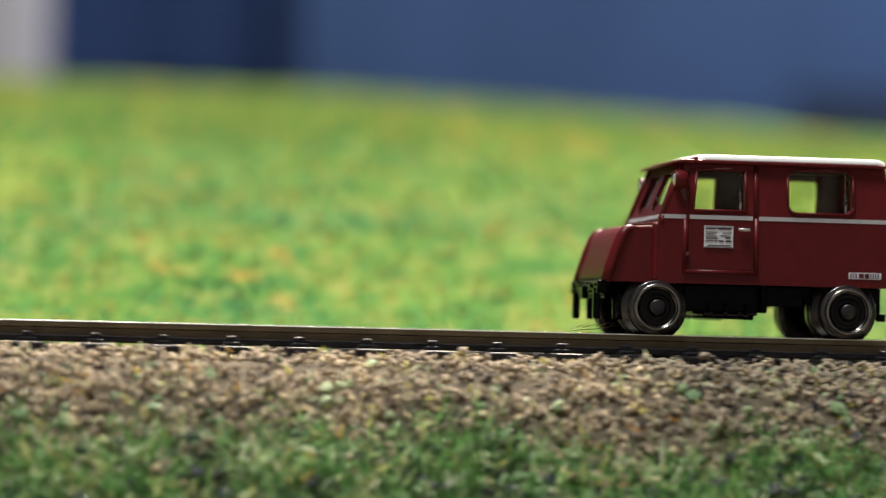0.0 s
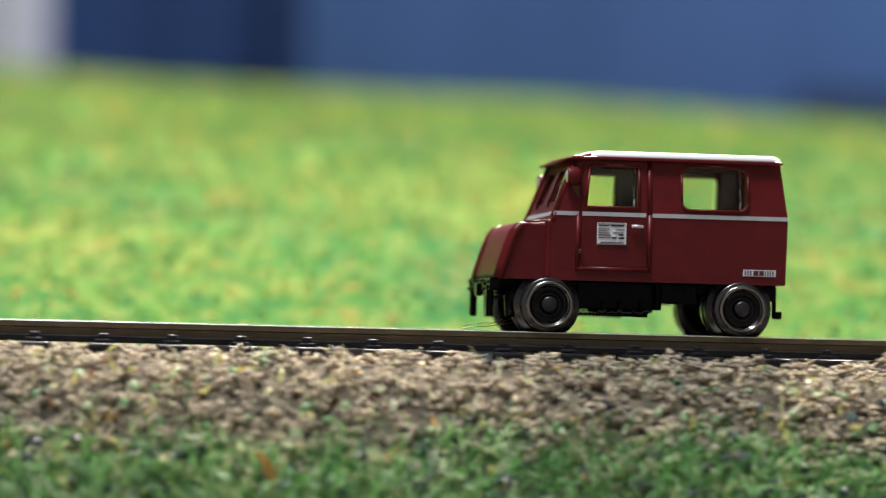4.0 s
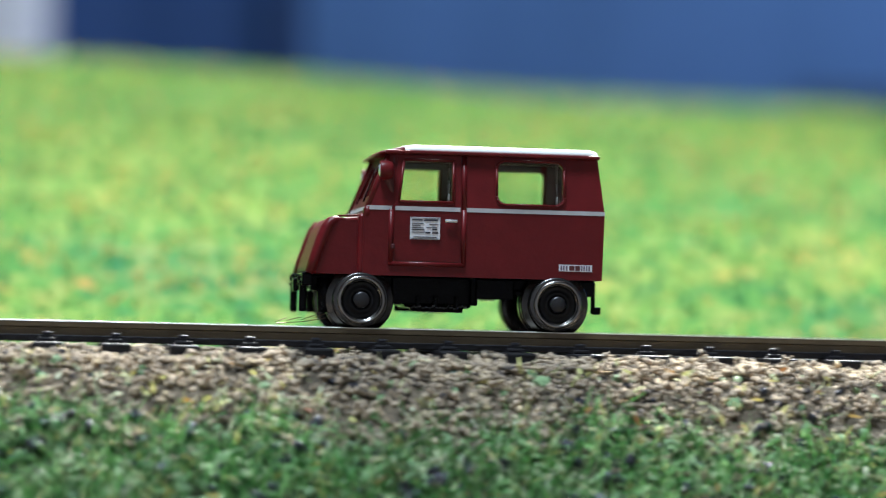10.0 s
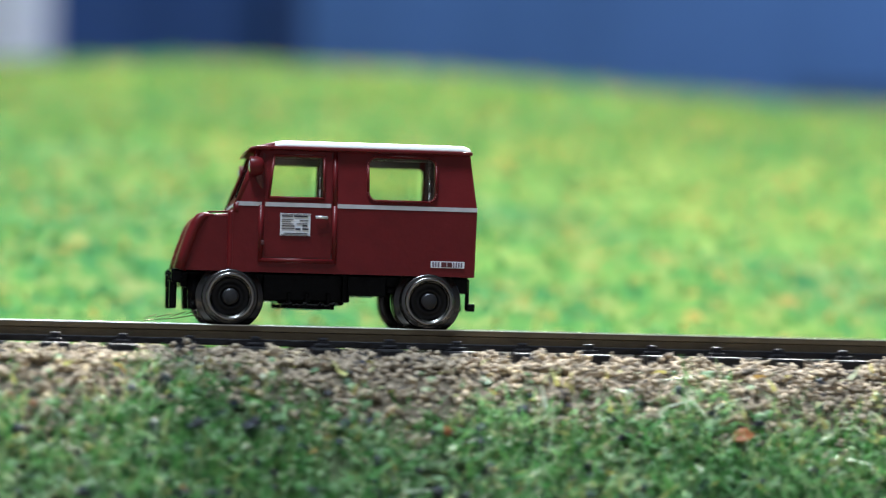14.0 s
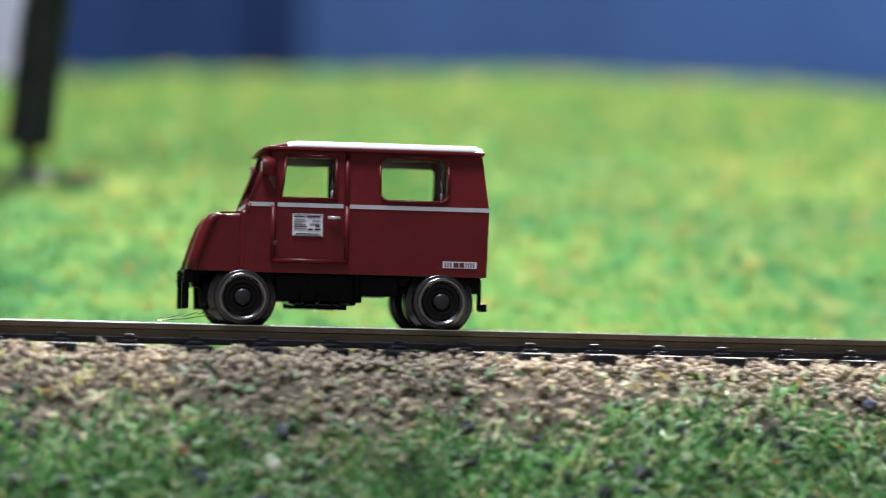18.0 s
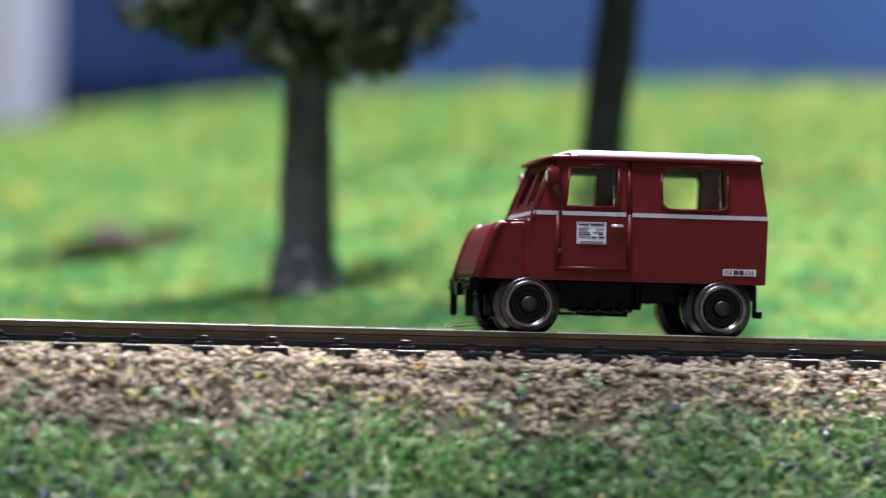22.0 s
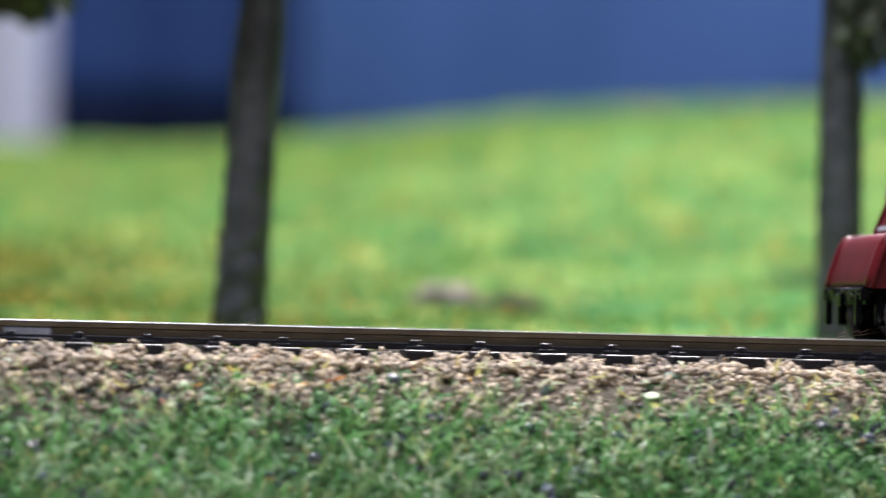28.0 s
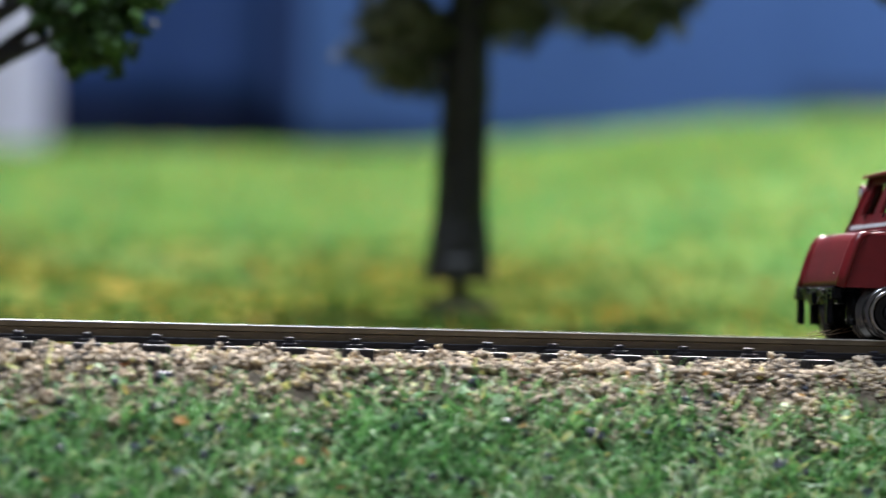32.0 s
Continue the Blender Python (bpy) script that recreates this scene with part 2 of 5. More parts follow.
TUFT = island_material("track_grass_fibres", [(0.0, (0.036, 0.144, 0.055)), (0.35, (0.102, 0.276, 0.077)), (0.65, (0.228, 0.384, 0.099)), (0.85, (0.480, 0.504, 0.154)), (1.0, (0.660, 0.600, 0.264))], 0.7, 0.0, patch=0.5, patch_scale=80, through_light=0.35, gloss=0.05)
COAL = island_material("coal_crumbs", [(0.0, (0.010, 0.011, 0.018)), (0.7, (0.025, 0.027, 0.042)), (1.0, (0.09, 0.09, 0.13))], 0.45, 0.6, patch=0.1)
SCRAP = island_material("straw_scraps", [(0.0, (0.50, 0.52, 0.26)), (0.35, (0.58, 0.62, 0.44)), (0.6, (0.56, 0.55, 0.18)), (0.82, (0.50, 0.44, 0.14)), (0.96, (0.46, 0.24, 0.07)), (1.0, (0.38, 0.12, 0.05))], 0.6, 0.0, patch=0.15, through_light=0.3)
FOLIAGE = island_material("dark_foam_foliage", [(0.0, (0.012, 0.015, 0.008)), (0.4, (0.040, 0.048, 0.024)), (0.75, (0.09, 0.10, 0.055)), (1.0, (0.24, 0.24, 0.17))], 0.75, 0.5, patch=0.2, patch_scale=60, through_light=0.15)
FOLIAGE_FRESH = island_material("green_leaf_flock", [(0.0, (0.012, 0.030, 0.006)), (0.5, (0.026, 0.075, 0.010)), (1.0, (0.06, 0.15, 0.02))], 0.7, 0.4, patch=0.2, patch_scale=60, through_light=0.25)

# ---- mesh helpers ----


def finish(name, bm, mat, smooth=False):
    data = bpy.data.meshes.new(name)
    bmesh.ops.recalc_face_normals(bm, faces=bm.faces[:])
    for f in bm.faces:
        f.smooth = smooth
    bm.to_mesh(data)
    bm.free()
    data.materials.append(mat)
    return data


def part(name, bm, mat, parent, label="", smooth=False):
    ob = new(name, finish(name, bm, mat, smooth))
    ob.parent = parent
    return tagged(ob, label)


def group_of(name, at=(0, 0, 0)):
    ob = new(name)
    ob.empty_display_size = 0.005
    ob.location = Vector(at)
    return ob


def box(bm, lo, hi, bevel=0.0, segments=2, unit=MM):
    """A bevelled block between two corners."""
    lo, hi = Vector(lo) * unit, Vector(hi) * unit
    made = bmesh.ops.create_cube(bm, size=1.0)
    for v in made["verts"]:
        v.co = Vector([lo[i] + (hi[i] - lo[i]) * (v.co[i] + 0.5) for i in range(3)])
    if bevel:
        edges = list({e for v in made["verts"] for e in v.link_edges})
        bmesh.ops.bevel(bm, geom=edges, offset=bevel * unit, segments=segments, affect="EDGES", profile=0.5)


def tube(bm, a, b, ra, rb=None, steps=16, unit=MM):
    """A capped rod from a to b."""
    a, b = Vector(a) * unit, Vector(b) * unit
    rb = ra if rb is None else rb
    turn = (b - a).to_track_quat("Z", "Y").to_matrix().to_4x4()
    bmesh.ops.create_cone(bm, cap_ends=True, segments=steps, radius1=ra * unit, radius2=rb * unit, depth=(b - a).length,
                          matrix=Matrix.Translation((a + b) / 2) @ turn)


def lathe(bm, profile, steps=40, unit=MM):
    """Turns (radius, y) pairs round the y axis; ends at radius 0 close the form."""
    rings = []
    for r, y in profile:
        if r <= 1e-6:
            rings.append([bm.verts.new((0, y * unit, 0))])
        else:
            rings.append([bm.verts.new((r * unit * math.cos(2 * math.pi * k / steps), y * unit, r * unit * math.sin(2 * math.pi * k / steps))) for k in range(steps)])
    for p, q in zip(rings, rings[1:]):
        for k in range(steps):
            j = (k + 1) % steps
            loop = [p[k % len(p)], p[j % len(p)], q[j % len(q)], q[k % len(q)]]
            bm.faces.new(list(dict.fromkeys(loop)))


def round_rect(x0, z0, x1, z1, r, n=5):
    pts = []
    for cx, cz, a in ((x1 - r, z1 - r, 0), (x0 + r, z1 - r, 90), (x0 + r, z0 + r, 180), (x1 - r, z0 + r, 270)):
        for k in range(n + 1):
            t = radians(a + 90 * k / n)
            pts.append((cx + r * math.cos(t), cz + r * math.sin(t)))
    return pts


def plate(bm, outer, holes, thick, place, unit=MM):
    """A plate with holes: outlines in (u, v), given thickness along w; place(u, v, w) sets each point."""
    loops = []
    for outline in (outer, *holes):
        loops.append([[bm.verts.new(Vector(place(u, v, w)) * unit) for u, v in outline] for w in (0.0, thick)])
    for side in (0, 1):
        edges = []
        for loop in loops:
            ring = loop[side]
            edges += [bm.edges.new((ring[k], ring[(k + 1) % len(ring)])) for k in range(len(ring))]
        bmesh.ops.triangle_fill(bm, use_beauty=True, edges=edges)
    for front, back in loops:
        n = len(front)
        for k in range(n):
            j = (k + 1) % n
            bm.faces.new((front[k], front[j], back[j], back[k]))


def sweep(bm, section, path, closed_ends=True):
    """Joins like rings of points into one skin."""
    rings = [[bm.verts.new(p) for p in ring] for ring in section]
    n = len(rings[0])
    for a, b in zip(rings, rings[1:]):
        for k in range(n):
            bm.faces.new((a[k], a[(k + 1) % n], b[(k + 1) % n], b[k]))
    if closed_ends:
        bm.faces.new(rings[0][::-1])
        bm.faces.new(rings[-1])


def raw_mesh(name, verts, faces, mat, smooth=False):
    """A mesh from arrays, for loose matter; all faces have the same number of corners."""
    data = bpy.data.meshes.new(name)
    n, m, k = len(verts), len(faces), faces.shape[1]
    data.vertices.add(n)
    data.vertices.foreach_set("co", verts.astype(np.float32).ravel())
    data.loops.add(m * k)
    data.loops.foreach_set("vertex_index", faces.astype(np.int32).ravel())
    data.polygons.add(m)
    data.polygons.foreach_set("loop_start", np.arange(0, m * k, k, dtype=np.int32))
    data.polygons.foreach_set("use_smooth", np.full(m, smooth, dtype=bool))
    data.update(calc_edges=True)
    data.validate()
    data.materials.append(mat)
    return data


rng = np.random.default_rng(7)


def lump_shapes(count, subdivisions, rough):
    """Uneven lumps of unit size, as vertices, with their shared faces."""
    bm = bmesh.new()
    if subdivisions:
        bmesh.ops.create_icosphere(bm, subdivisions=subdivisions, radius=1.0)
    else:
        tips = [bm.verts.new(p) for p in ((1, 0, 0), (0, 1, 0), (-1, 0, 0), (0, -1, 0), (0, 0, 1), (0, 0, -1))]
        for k in range(4):
            bm.faces.new((tips[k], tips[(k + 1) % 4], tips[4]))
            bm.faces.new((tips[(k + 1) % 4], tips[k], tips[5]))
        bm.verts.index_update()
    base = np.array([v.co[:] for v in bm.verts])
    faces = np.array([[v.index for v in f.verts] for f in bm.faces])
    bm.free()
    shapes = []
    for _ in range(count):
        warp = 1 + rough * rng.standard_normal((len(base), 1)) * 0.5
        shapes.append(base * warp * (1 + 0.35 * rng.standard_normal((1, 3)) * 0.6))
    return np.array(shapes), faces


def turns(n):
    """Random turns as matrices."""
    q = rng.standard_normal((n, 4))
    q /= np.linalg.norm(q, axis=1)[:, None]
    w, x, y, z = q.T
    return np.stack([np.stack([1 - 2 * (y * y + z * z), 2 * (x * y - z * w), 2 * (x * z + y * w)], 1),
                     np.stack([2 * (x * y + z * w), 1 - 2 * (x * x + z * z), 2 * (y * z - x * w)], 1),
                     np.stack([2 * (x * z - y * w), 2 * (y * z + x * w), 1 - 2 * (x * x + y * y)], 1)], 1)


def lumps(name, places, sizes, mat, subdivisions=1, rough=0.35, smooth=False):
    """Many lumps at places (mm) with their sizes (mm), as one mesh."""
    shapes, faces = lump_shapes(24, subdivisions, rough)
    n = len(places)
    pick = rng.integers(0, len(shapes), n)
    local = np.einsum("nij,nkj->nki", turns(n), shapes[pick]) * sizes[:, None, None]
    verts = (local + places[:, None, :]).reshape(-1, 3) * MM
    all_faces = (faces[None] + (np.arange(n) * shapes.shape[1])[:, None, None]).reshape(-1, 3)
    return raw_mesh(name, verts, all_faces, mat, smooth)


def fibres(name, roots, length, width, lean, mat, ups):
    """Bent grass fibres, two leaves of a tapering strip each."""
    n = len(roots)
    side = rng.standard_normal((n, 3))
    bend = rng.standard_normal((n, 3)) * lean
    way = ups + bend
    way /= np.linalg.norm(way, axis=1)[:, None]
    side -= way * np.sum(side * way, 1)[:, None]
    side /= np.linalg.norm(side, axis=1)[:, None]
    tip = way + np.cross(side, way) * rng.uniform(-0.9, 0.9, n)[:, None]
    l, w = length[:, None], width[:, None]
    a, b = roots - side * w, roots + side * w
    c, d = roots + way * l * 0.55 + side * w * 0.8, roots + way * l * 0.55 - side * w * 0.8
    e, f = roots + tip * l + side * w * 0.25, roots + tip * l - side * w * 0.25
    verts = np.stack([a, b, c, d, e, f], 1).reshape(-1, 3) * MM
    quad = np.array([[0, 1, 2, 3], [3, 2, 4, 5]])
    faces = (quad[None] + (np.arange(n) * 6)[:, None, None]).reshape(-1, 4)
    return raw_mesh(name, verts, faces, mat)


# ---- the shape of the land (mm) ----
WEST, EAST, BACK, FRONT = -1060.0, 400.0, 1180.0, -44.0


def ease(x, a, b):
    t = np.clip((np.asarray(x, float) - a) / (b - a), 0, 1)
    return t * t * (3 - 2 * t)


def ripple(x, y, size, seed):
    """Smooth waves without a grid, between about -1 and 1."""
    s = np.random.default_rng(seed)
    total = 0
    for _ in range(7):
        a, p, k = s.uniform(0, 6.28), s.uniform(0, 6.28), s.uniform(0.6, 1.7) / size
        total = total + np.sin((x * math.cos(a) + y * math.sin(a)) * k * 6.28 + p)
    return total / 3.2


def bank_shift(x):
    """How far the front bank stands out towards the viewer."""
    return -5.0 * ease(x, -190, -90) + 2.0 * ease(-x, 620, 700) + 0.8 * ripple(x, 0 * x, 60, 3)


CREST_X = [-1100, -860, -780, -700, -620, -540, -460, -380, -300, -220, -140, -60, 20, 100, 180, 260, 340, 420]
NEAR_CREST = [34.5, 30.2, 29.5, 32.7, 41.9, 59.9, 68.8, 71.0, 73.5, 70.0, 64.4, 60.3, 57.4, 55.5, 54.4, 53.9, 53.7, 53.6]
FAR_CREST = [85.5, 84.1, 85.6, 84.8, 88.3, 99.5, 110.3, 116.3, 119.7, 123.9, 120.2, 116.8, 116.4, 115.8, 111.7, 108.3, 100.3, 88.5]


def crest(x, heights):
    """Height along one of the two swells of the hill, rounded."""
    return sum(np.interp(x + d, CREST_X, heights) for d in (-36, -18, 0, 18, 36)) / 5


def land(x, y):
    """Height of the ground."""
    x, y = np.broadcast_arrays(np.asarray(x, float), np.asarray(y, float))
    front = np.interp(y - bank_shift(x) * ease(-y, 15, 21), [-60, -44, -37, -32, -28.5, -25.5, -22.5, -18.5, -15, -12, 20],
                      [-42, -30, -20, -14.8, -11.6, -8.6, -6.0, -4.5, -3.5, -3.0, -2.8])
    low = ease(-x, 475, 560)
    h1, h2 = 10.5 - 9.5 * low, 34.0 - 20.0 * low
    y1 = 97.0
    s0 = np.interp(y, [20, 55, y1, 1200], [0, 0.12, 1, 1])
    near = np.where(y < y1, -2.4 + (h1 + 2.4) * s0 ** 1.3, h1 + (h2 - h1) * np.clip((y - y1) / (238 - y1), 0, 1) ** (1 + 0.9 * low))
    z1, z2 = crest(x, NEAR_CREST), crest(x, FAR_CREST)
    to_near, to_far, beyond = np.clip((y - 238) / 262, 0, 1), np.clip((y - 500) / 600, 0, 1), ease(y, 1090, 1200)
    rise = np.where(y < 238, near, h2 + (z1 - h2) * to_near + (z2 - z1) * to_far - 14.0 * beyond)
    bumps = ease(y, 30, 90) * (0.7 * ripple(x, y, 45, 5) + 0.35 * ripple(x, y, 17, 6)) + ease(y, 150, 300) * 0.9 * ripple(x, y, 130, 8)
    return np.where(y < 20, front, rise + bumps)


MOVERS = []           # what rides on the diorama: object, its pose on it


def ride(ob, m=None):
    MOVERS.append((ob, m or ob.matrix_basis.copy()))
    return ob


# ---- the room ----


def slab(name, lo, hi, mat, label, category, round_edge=0.0):
    bm = bmesh.new()
    box(bm, lo, hi, round_edge, 6, unit=1.0)
    return tagged(new(name, finish(name, bm, mat, round_edge > 0)), label, category, kind="structure")


slab("floor", (-2.4, -2.0, -0.90), (2.6, 2.4, -0.80), CARPET, "dark grey floor of the plain exhibition room", "floor")
slab("ceiling", (-2.4, -2.0, 2.05), (2.6, 2.4, 2.15), CEILING, "plain white painted ceiling of the room", "ceiling")
slab("wall_north", (-2.4, 2.40, -0.90), (2.6, 2.50, 2.15), PLASTER, "plain grey white plaster wall behind the display", "wall")
slab("wall_south", (-2.4, -2.10, -0.90), (2.6, -2.00, 2.15), PLASTER, "plain grey white plaster wall of the room", "wall")
slab("wall_west", (-2.5, -2.1, -0.90), (-2.4, 2.5, 2.15), PLASTER, "plain grey white plaster side wall", "wall")
slab("wall_east", (2.6, -2.1, -0.90), (2.7, 2.5, 2.15), PLASTER, "plain grey white plaster side wall", "wall")


def cloth_panel(name, x0, x1, z0, z1, y, mat, label):
    """A hanging cloth panel with shallow folds and a hem."""
    bm = bmesh.new()
    n = 60
    front, back = [], []
    for k in range(n + 1):
        x = x0 + (x1 - x0) * k / n
        d = 0.006 * math.sin(x * 23.0) + 0.003 * math.sin(x * 61.0 + 1)
        front.append([bm.verts.new((x, y + d, z)) for z in (z0, z0 + 0.03, z1)])
        back.append([bm.verts.new((x, y + d + 0.004, z)) for z in (z0, z0 + 0.03, z1)])
    for a, b, flip in ((front, front, 1), (back, back, -1)):
        for k in range(n):
            for i in range(2):
                bm.faces.new((a[k][i], a[k + 1][i], a[k + 1][i + 1], a[k][i + 1])[::flip])
    for k in range(n):
        bm.faces.new((front[k][0], back[k][0], back[k + 1][0], front[k + 1][0]))
        bm.faces.new((front[k][2], front[k + 1][2], back[k + 1][2], back[k][2]))
    return tagged(new(name, finish(name, bm, mat, True)), label, "curtain", kind="structure")


cloth_panel("curtain_navy", -0.075, 0.150, 0.205, 2.00, 2.315, NAVY, "dark navy blue cloth panel hanging on the wall")
cloth_panel("curtain_middle", 0.146, 0.176, 0.185, 2.00, 2.308, MIDBLUE, "dull blue seam between two hanging cloth panels")
# Strip of in-between tone paints the fade from navy into shade.
cloth_panel("shade_edge_strip", -0.075, 0.178, 0.165, 0.212, 2.322, SHADE_EDGE, "blue black strip under the navy cloth, shade put into its colour")
cloth_panel("curtain_blue", 0.172, 2.55, 0.165, 2.00, 2.300, SLATE, "slate blue cloth panel hanging on the wall")
# Two dark sheets carry the wall's shade above the hill in their colour.
cloth_panel("wall_shade_low", -0.075, 2.55, -0.79, 0.178, 2.335, DUSK, "blue black sheet low on the wall, shade put into its colour")
cloth_panel("wall_shade_right", 0.64, 2.55, -0.78, 0.232, 2.275, SHADE, "blue black sheet low on the wall, shade put into its colour")
slab("pillar", (-0.42, 2.24, -0.80), (-0.060, 2.40, 2.05), PILLAR, "lilac white painted pillar beside the blue cloth", "pillar", 0.05)

# ---- table under the diorama ----
table = group_of("display_table", (-0.38, 0.39, -0.80))
bm = bmesh.new()
box(bm, (-1.55, -0.52, 0.715), (1.55, 0.88, 0.745), 0.004, unit=1.0)
part("tabletop", bm, WOOD, table)
for sx in (-1.45, 1.45):
    for sy in (-0.42, 0.78):
        bm = bmesh.new()
        box(bm, (sx - 0.03, sy - 0.03, 0.0), (sx + 0.03, sy + 0.03, 0.715), 0.004, unit=1.0)
        part("leg", bm, WOOD, table)
tagged(table, "plain brown wooden table that carries the diorama", "table")

def green_edge(x):
    """Height at which the granules give way to grass."""
    return -9.3 + 1.0 * ease(-x, 600, 720) + 0.3 * ease(-x, 250, 420) - 1.5 * ease(-x, 400, 450) * ease(x, -640, -560) - 0.9 * ease(-x, 640, 700) - 2.1 * ease(x, -275, -190) + 1.3 * ripple(x, 0 * x, 38, 11) + 0.9 * ripple(x, 0 * x, 13, 12)


# ---- the ground of the diorama ----


def build_ground():
    xs = np.arange(WEST, EAST + 1, 5.0)
    ys = np.concatenate([np.arange(FRONT, 22, 2.0), np.arange(22, 130, 4.0), np.arange(130, BACK + 1, 10.0)])
    gx, gy = np.meshgrid(xs, ys, indexing="ij")
    z = land(gx, gy)
    top = np.stack([gx, gy, z], 2).reshape(-1, 3)
    nx, ny = len(xs), len(ys)
    idx = np.arange(nx * ny).reshape(nx, ny)
    quads = np.stack([idx[:-1, :-1], idx[1:, :-1], idx[1:, 1:], idx[:-1, 1:]], 2).reshape(-1, 4)
    rim = np.concatenate([idx[:, 0], idx[-1, 1:], idx[-2::-1, -1], idx[0, -2:0:-1]])
    low = top[rim].copy()
    low[:, 2] = -54.9
    base = nx * ny
    k = np.arange(len(rim))
    j = (k + 1) % len(rim)
    skirt = np.stack([rim[k], base + k, base + j, rim[j]], 1)
    data = raw_mesh("ground", np.concatenate([top, low]) * MM, np.concatenate([quads, skirt]), TURF, True)
    data.materials.append(SOIL)
    data.materials.append(BED)
    mid = top[quads].mean(1)
    index = np.concatenate([np.where(mid[:, 1] > 13, 0, np.where(mid[:, 2] > green_edge(mid[:, 0]), 2, 1)), (low[:, 1] < 13)]).astype(np.int32)
    data.polygons.foreach_set("material_index", index)
    ob = tagged(new("ground", data), "flocked green hillside of the model diorama with a steep front bank", "ground", kind="structure")
    return ride(ob)


build_ground()

# ---- the track ----


def build_rail(name, y, parent):
    """One rail with foot, web and head; the worn top is a strip of its own."""
    section = [(-1.05, -2.10), (-1.05, -1.85), (-0.22, -1.62), (-0.20, -0.72), (-0.42, -0.60), (-0.45, -0.10), (-0.36, -0.012),
               (0.36, -0.012), (0.45, -0.10), (0.42, -0.60), (0.20, -0.72), (0.22, -1.62), (1.05, -1.85), (1.05, -2.10)]
    bm = bmesh.new()
    sweep(bm, [[Vector((x, y + u, v)) * MM for u, v in section] for x in (WEST + 2, EAST - 2)], None)
    rail = part(name, bm, RAIL, parent, "bronze brown rail with a worn bright head")
    bm = bmesh.new()
    for s in (-1, 1):
        box(bm, (WEST + 2, y + s * 0.72 - 0.42, -2.09), (EAST - 2, y + s * 0.72 + 0.42, -1.42), 0.1)
    part("rail_foot", bm, SLEEPER, rail, "blackened rail foot")
    bm = bmesh.new()
    box(bm, (WEST + 2, y - 0.47, -0.13), (EAST - 2, y + 0.47, 0.0), 0.10, 1)
    part("rail_head", bm, RAIL_TOP, rail)
    return rail


def build_track():
    track = group_of("railway_track")
    rails = [build_rail("rail", y, track) for y in (-8.7, 8.7)]
    bm = bmesh.new()
    box(bm, (-3.0, -15.0, -3.9), (0, 15.0, -2.12), 0.22)
    body = finish("sleeper", bm, SLEEPER)
    for v in body.vertices:
        v.co.x += 0.0015
    bm = bmesh.new()
    for s in (-1, 1):
        box(bm, (-0.5, s * 1.4 - 0.45, -2.14), (0.5, s * 1.4 + 0.45, -1.12), 0.2)
        box(bm, (-0.8, s * 1.75 - 0.5, -2.14), (0.8, s * 1.75 + 0.5, -1.72), 0.15)
    box(bm, (-1.1, -2.2, -2.14), (1.1, 2.2, -1.98), 0.05)
    chair = finish("rail_chair", bm, SLEEPER)
    step = 6.72
    k = 0
    first = PHASE - step * math.floor((PHASE - WEST - 4) / step)
    while first + k * step < EAST - 4:
        sleeper = new("sleeper", body)
        sleeper.parent = track
        sleeper.location = (MM * (first + k * step + 0.12 * math.sin(k * 7.1)), MM * 0.25 * math.sin(k * 3.3), MM * 0.03 * math.sin(k * 5.0))
        for y in (-8.7, 8.7):
            c = new("rail_chair", chair)
            c.parent = sleeper
            c.location = (0, MM * y, 0)
        k += 1
    for y in (-8.7, 8.7):
        bm = bmesh.new()
        for s in (-1, 1):
            box(bm, (-2.4, y + s * 0.62 - 0.32, -1.75), (2.4, y + s * 0.62 + 0.32, -0.75), 0.12)
        box(bm, (-2.4, y - 1.2, -1.9), (2.4, y + 1.2, -1.68), 0.08)
        joiner = part("rail_joiner", bm, JOINER, track, "bright nickel rail joiner")
        joiner.location = (MM * JOINT, 0, 0)
    tagged(track, "model railway track with bronze rails on black plastic sleepers", "railway track")
    return ride(track)


PHASE, JOINT = -283.2, -705.0
build_track()

# ---- ballast, crumbs and grass of the front bank ----


BANK_WEST, BANK_EAST = -860.0, 100.0


def bank_points(n, y0, y1):
    x = rng.uniform(BANK_WEST, BANK_EAST, n)
    steps = np.linspace(y0, y1, 200)
    run = np.concatenate([[0], np.cumsum(np.hypot(np.diff(steps), np.diff(land(np.full(200, -300.0), steps))))])
    y = np.interp(rng.uniform(0, run[-1], n), run, steps)
    return x, y + bank_shift(x) * ease(-y, 15, 21)


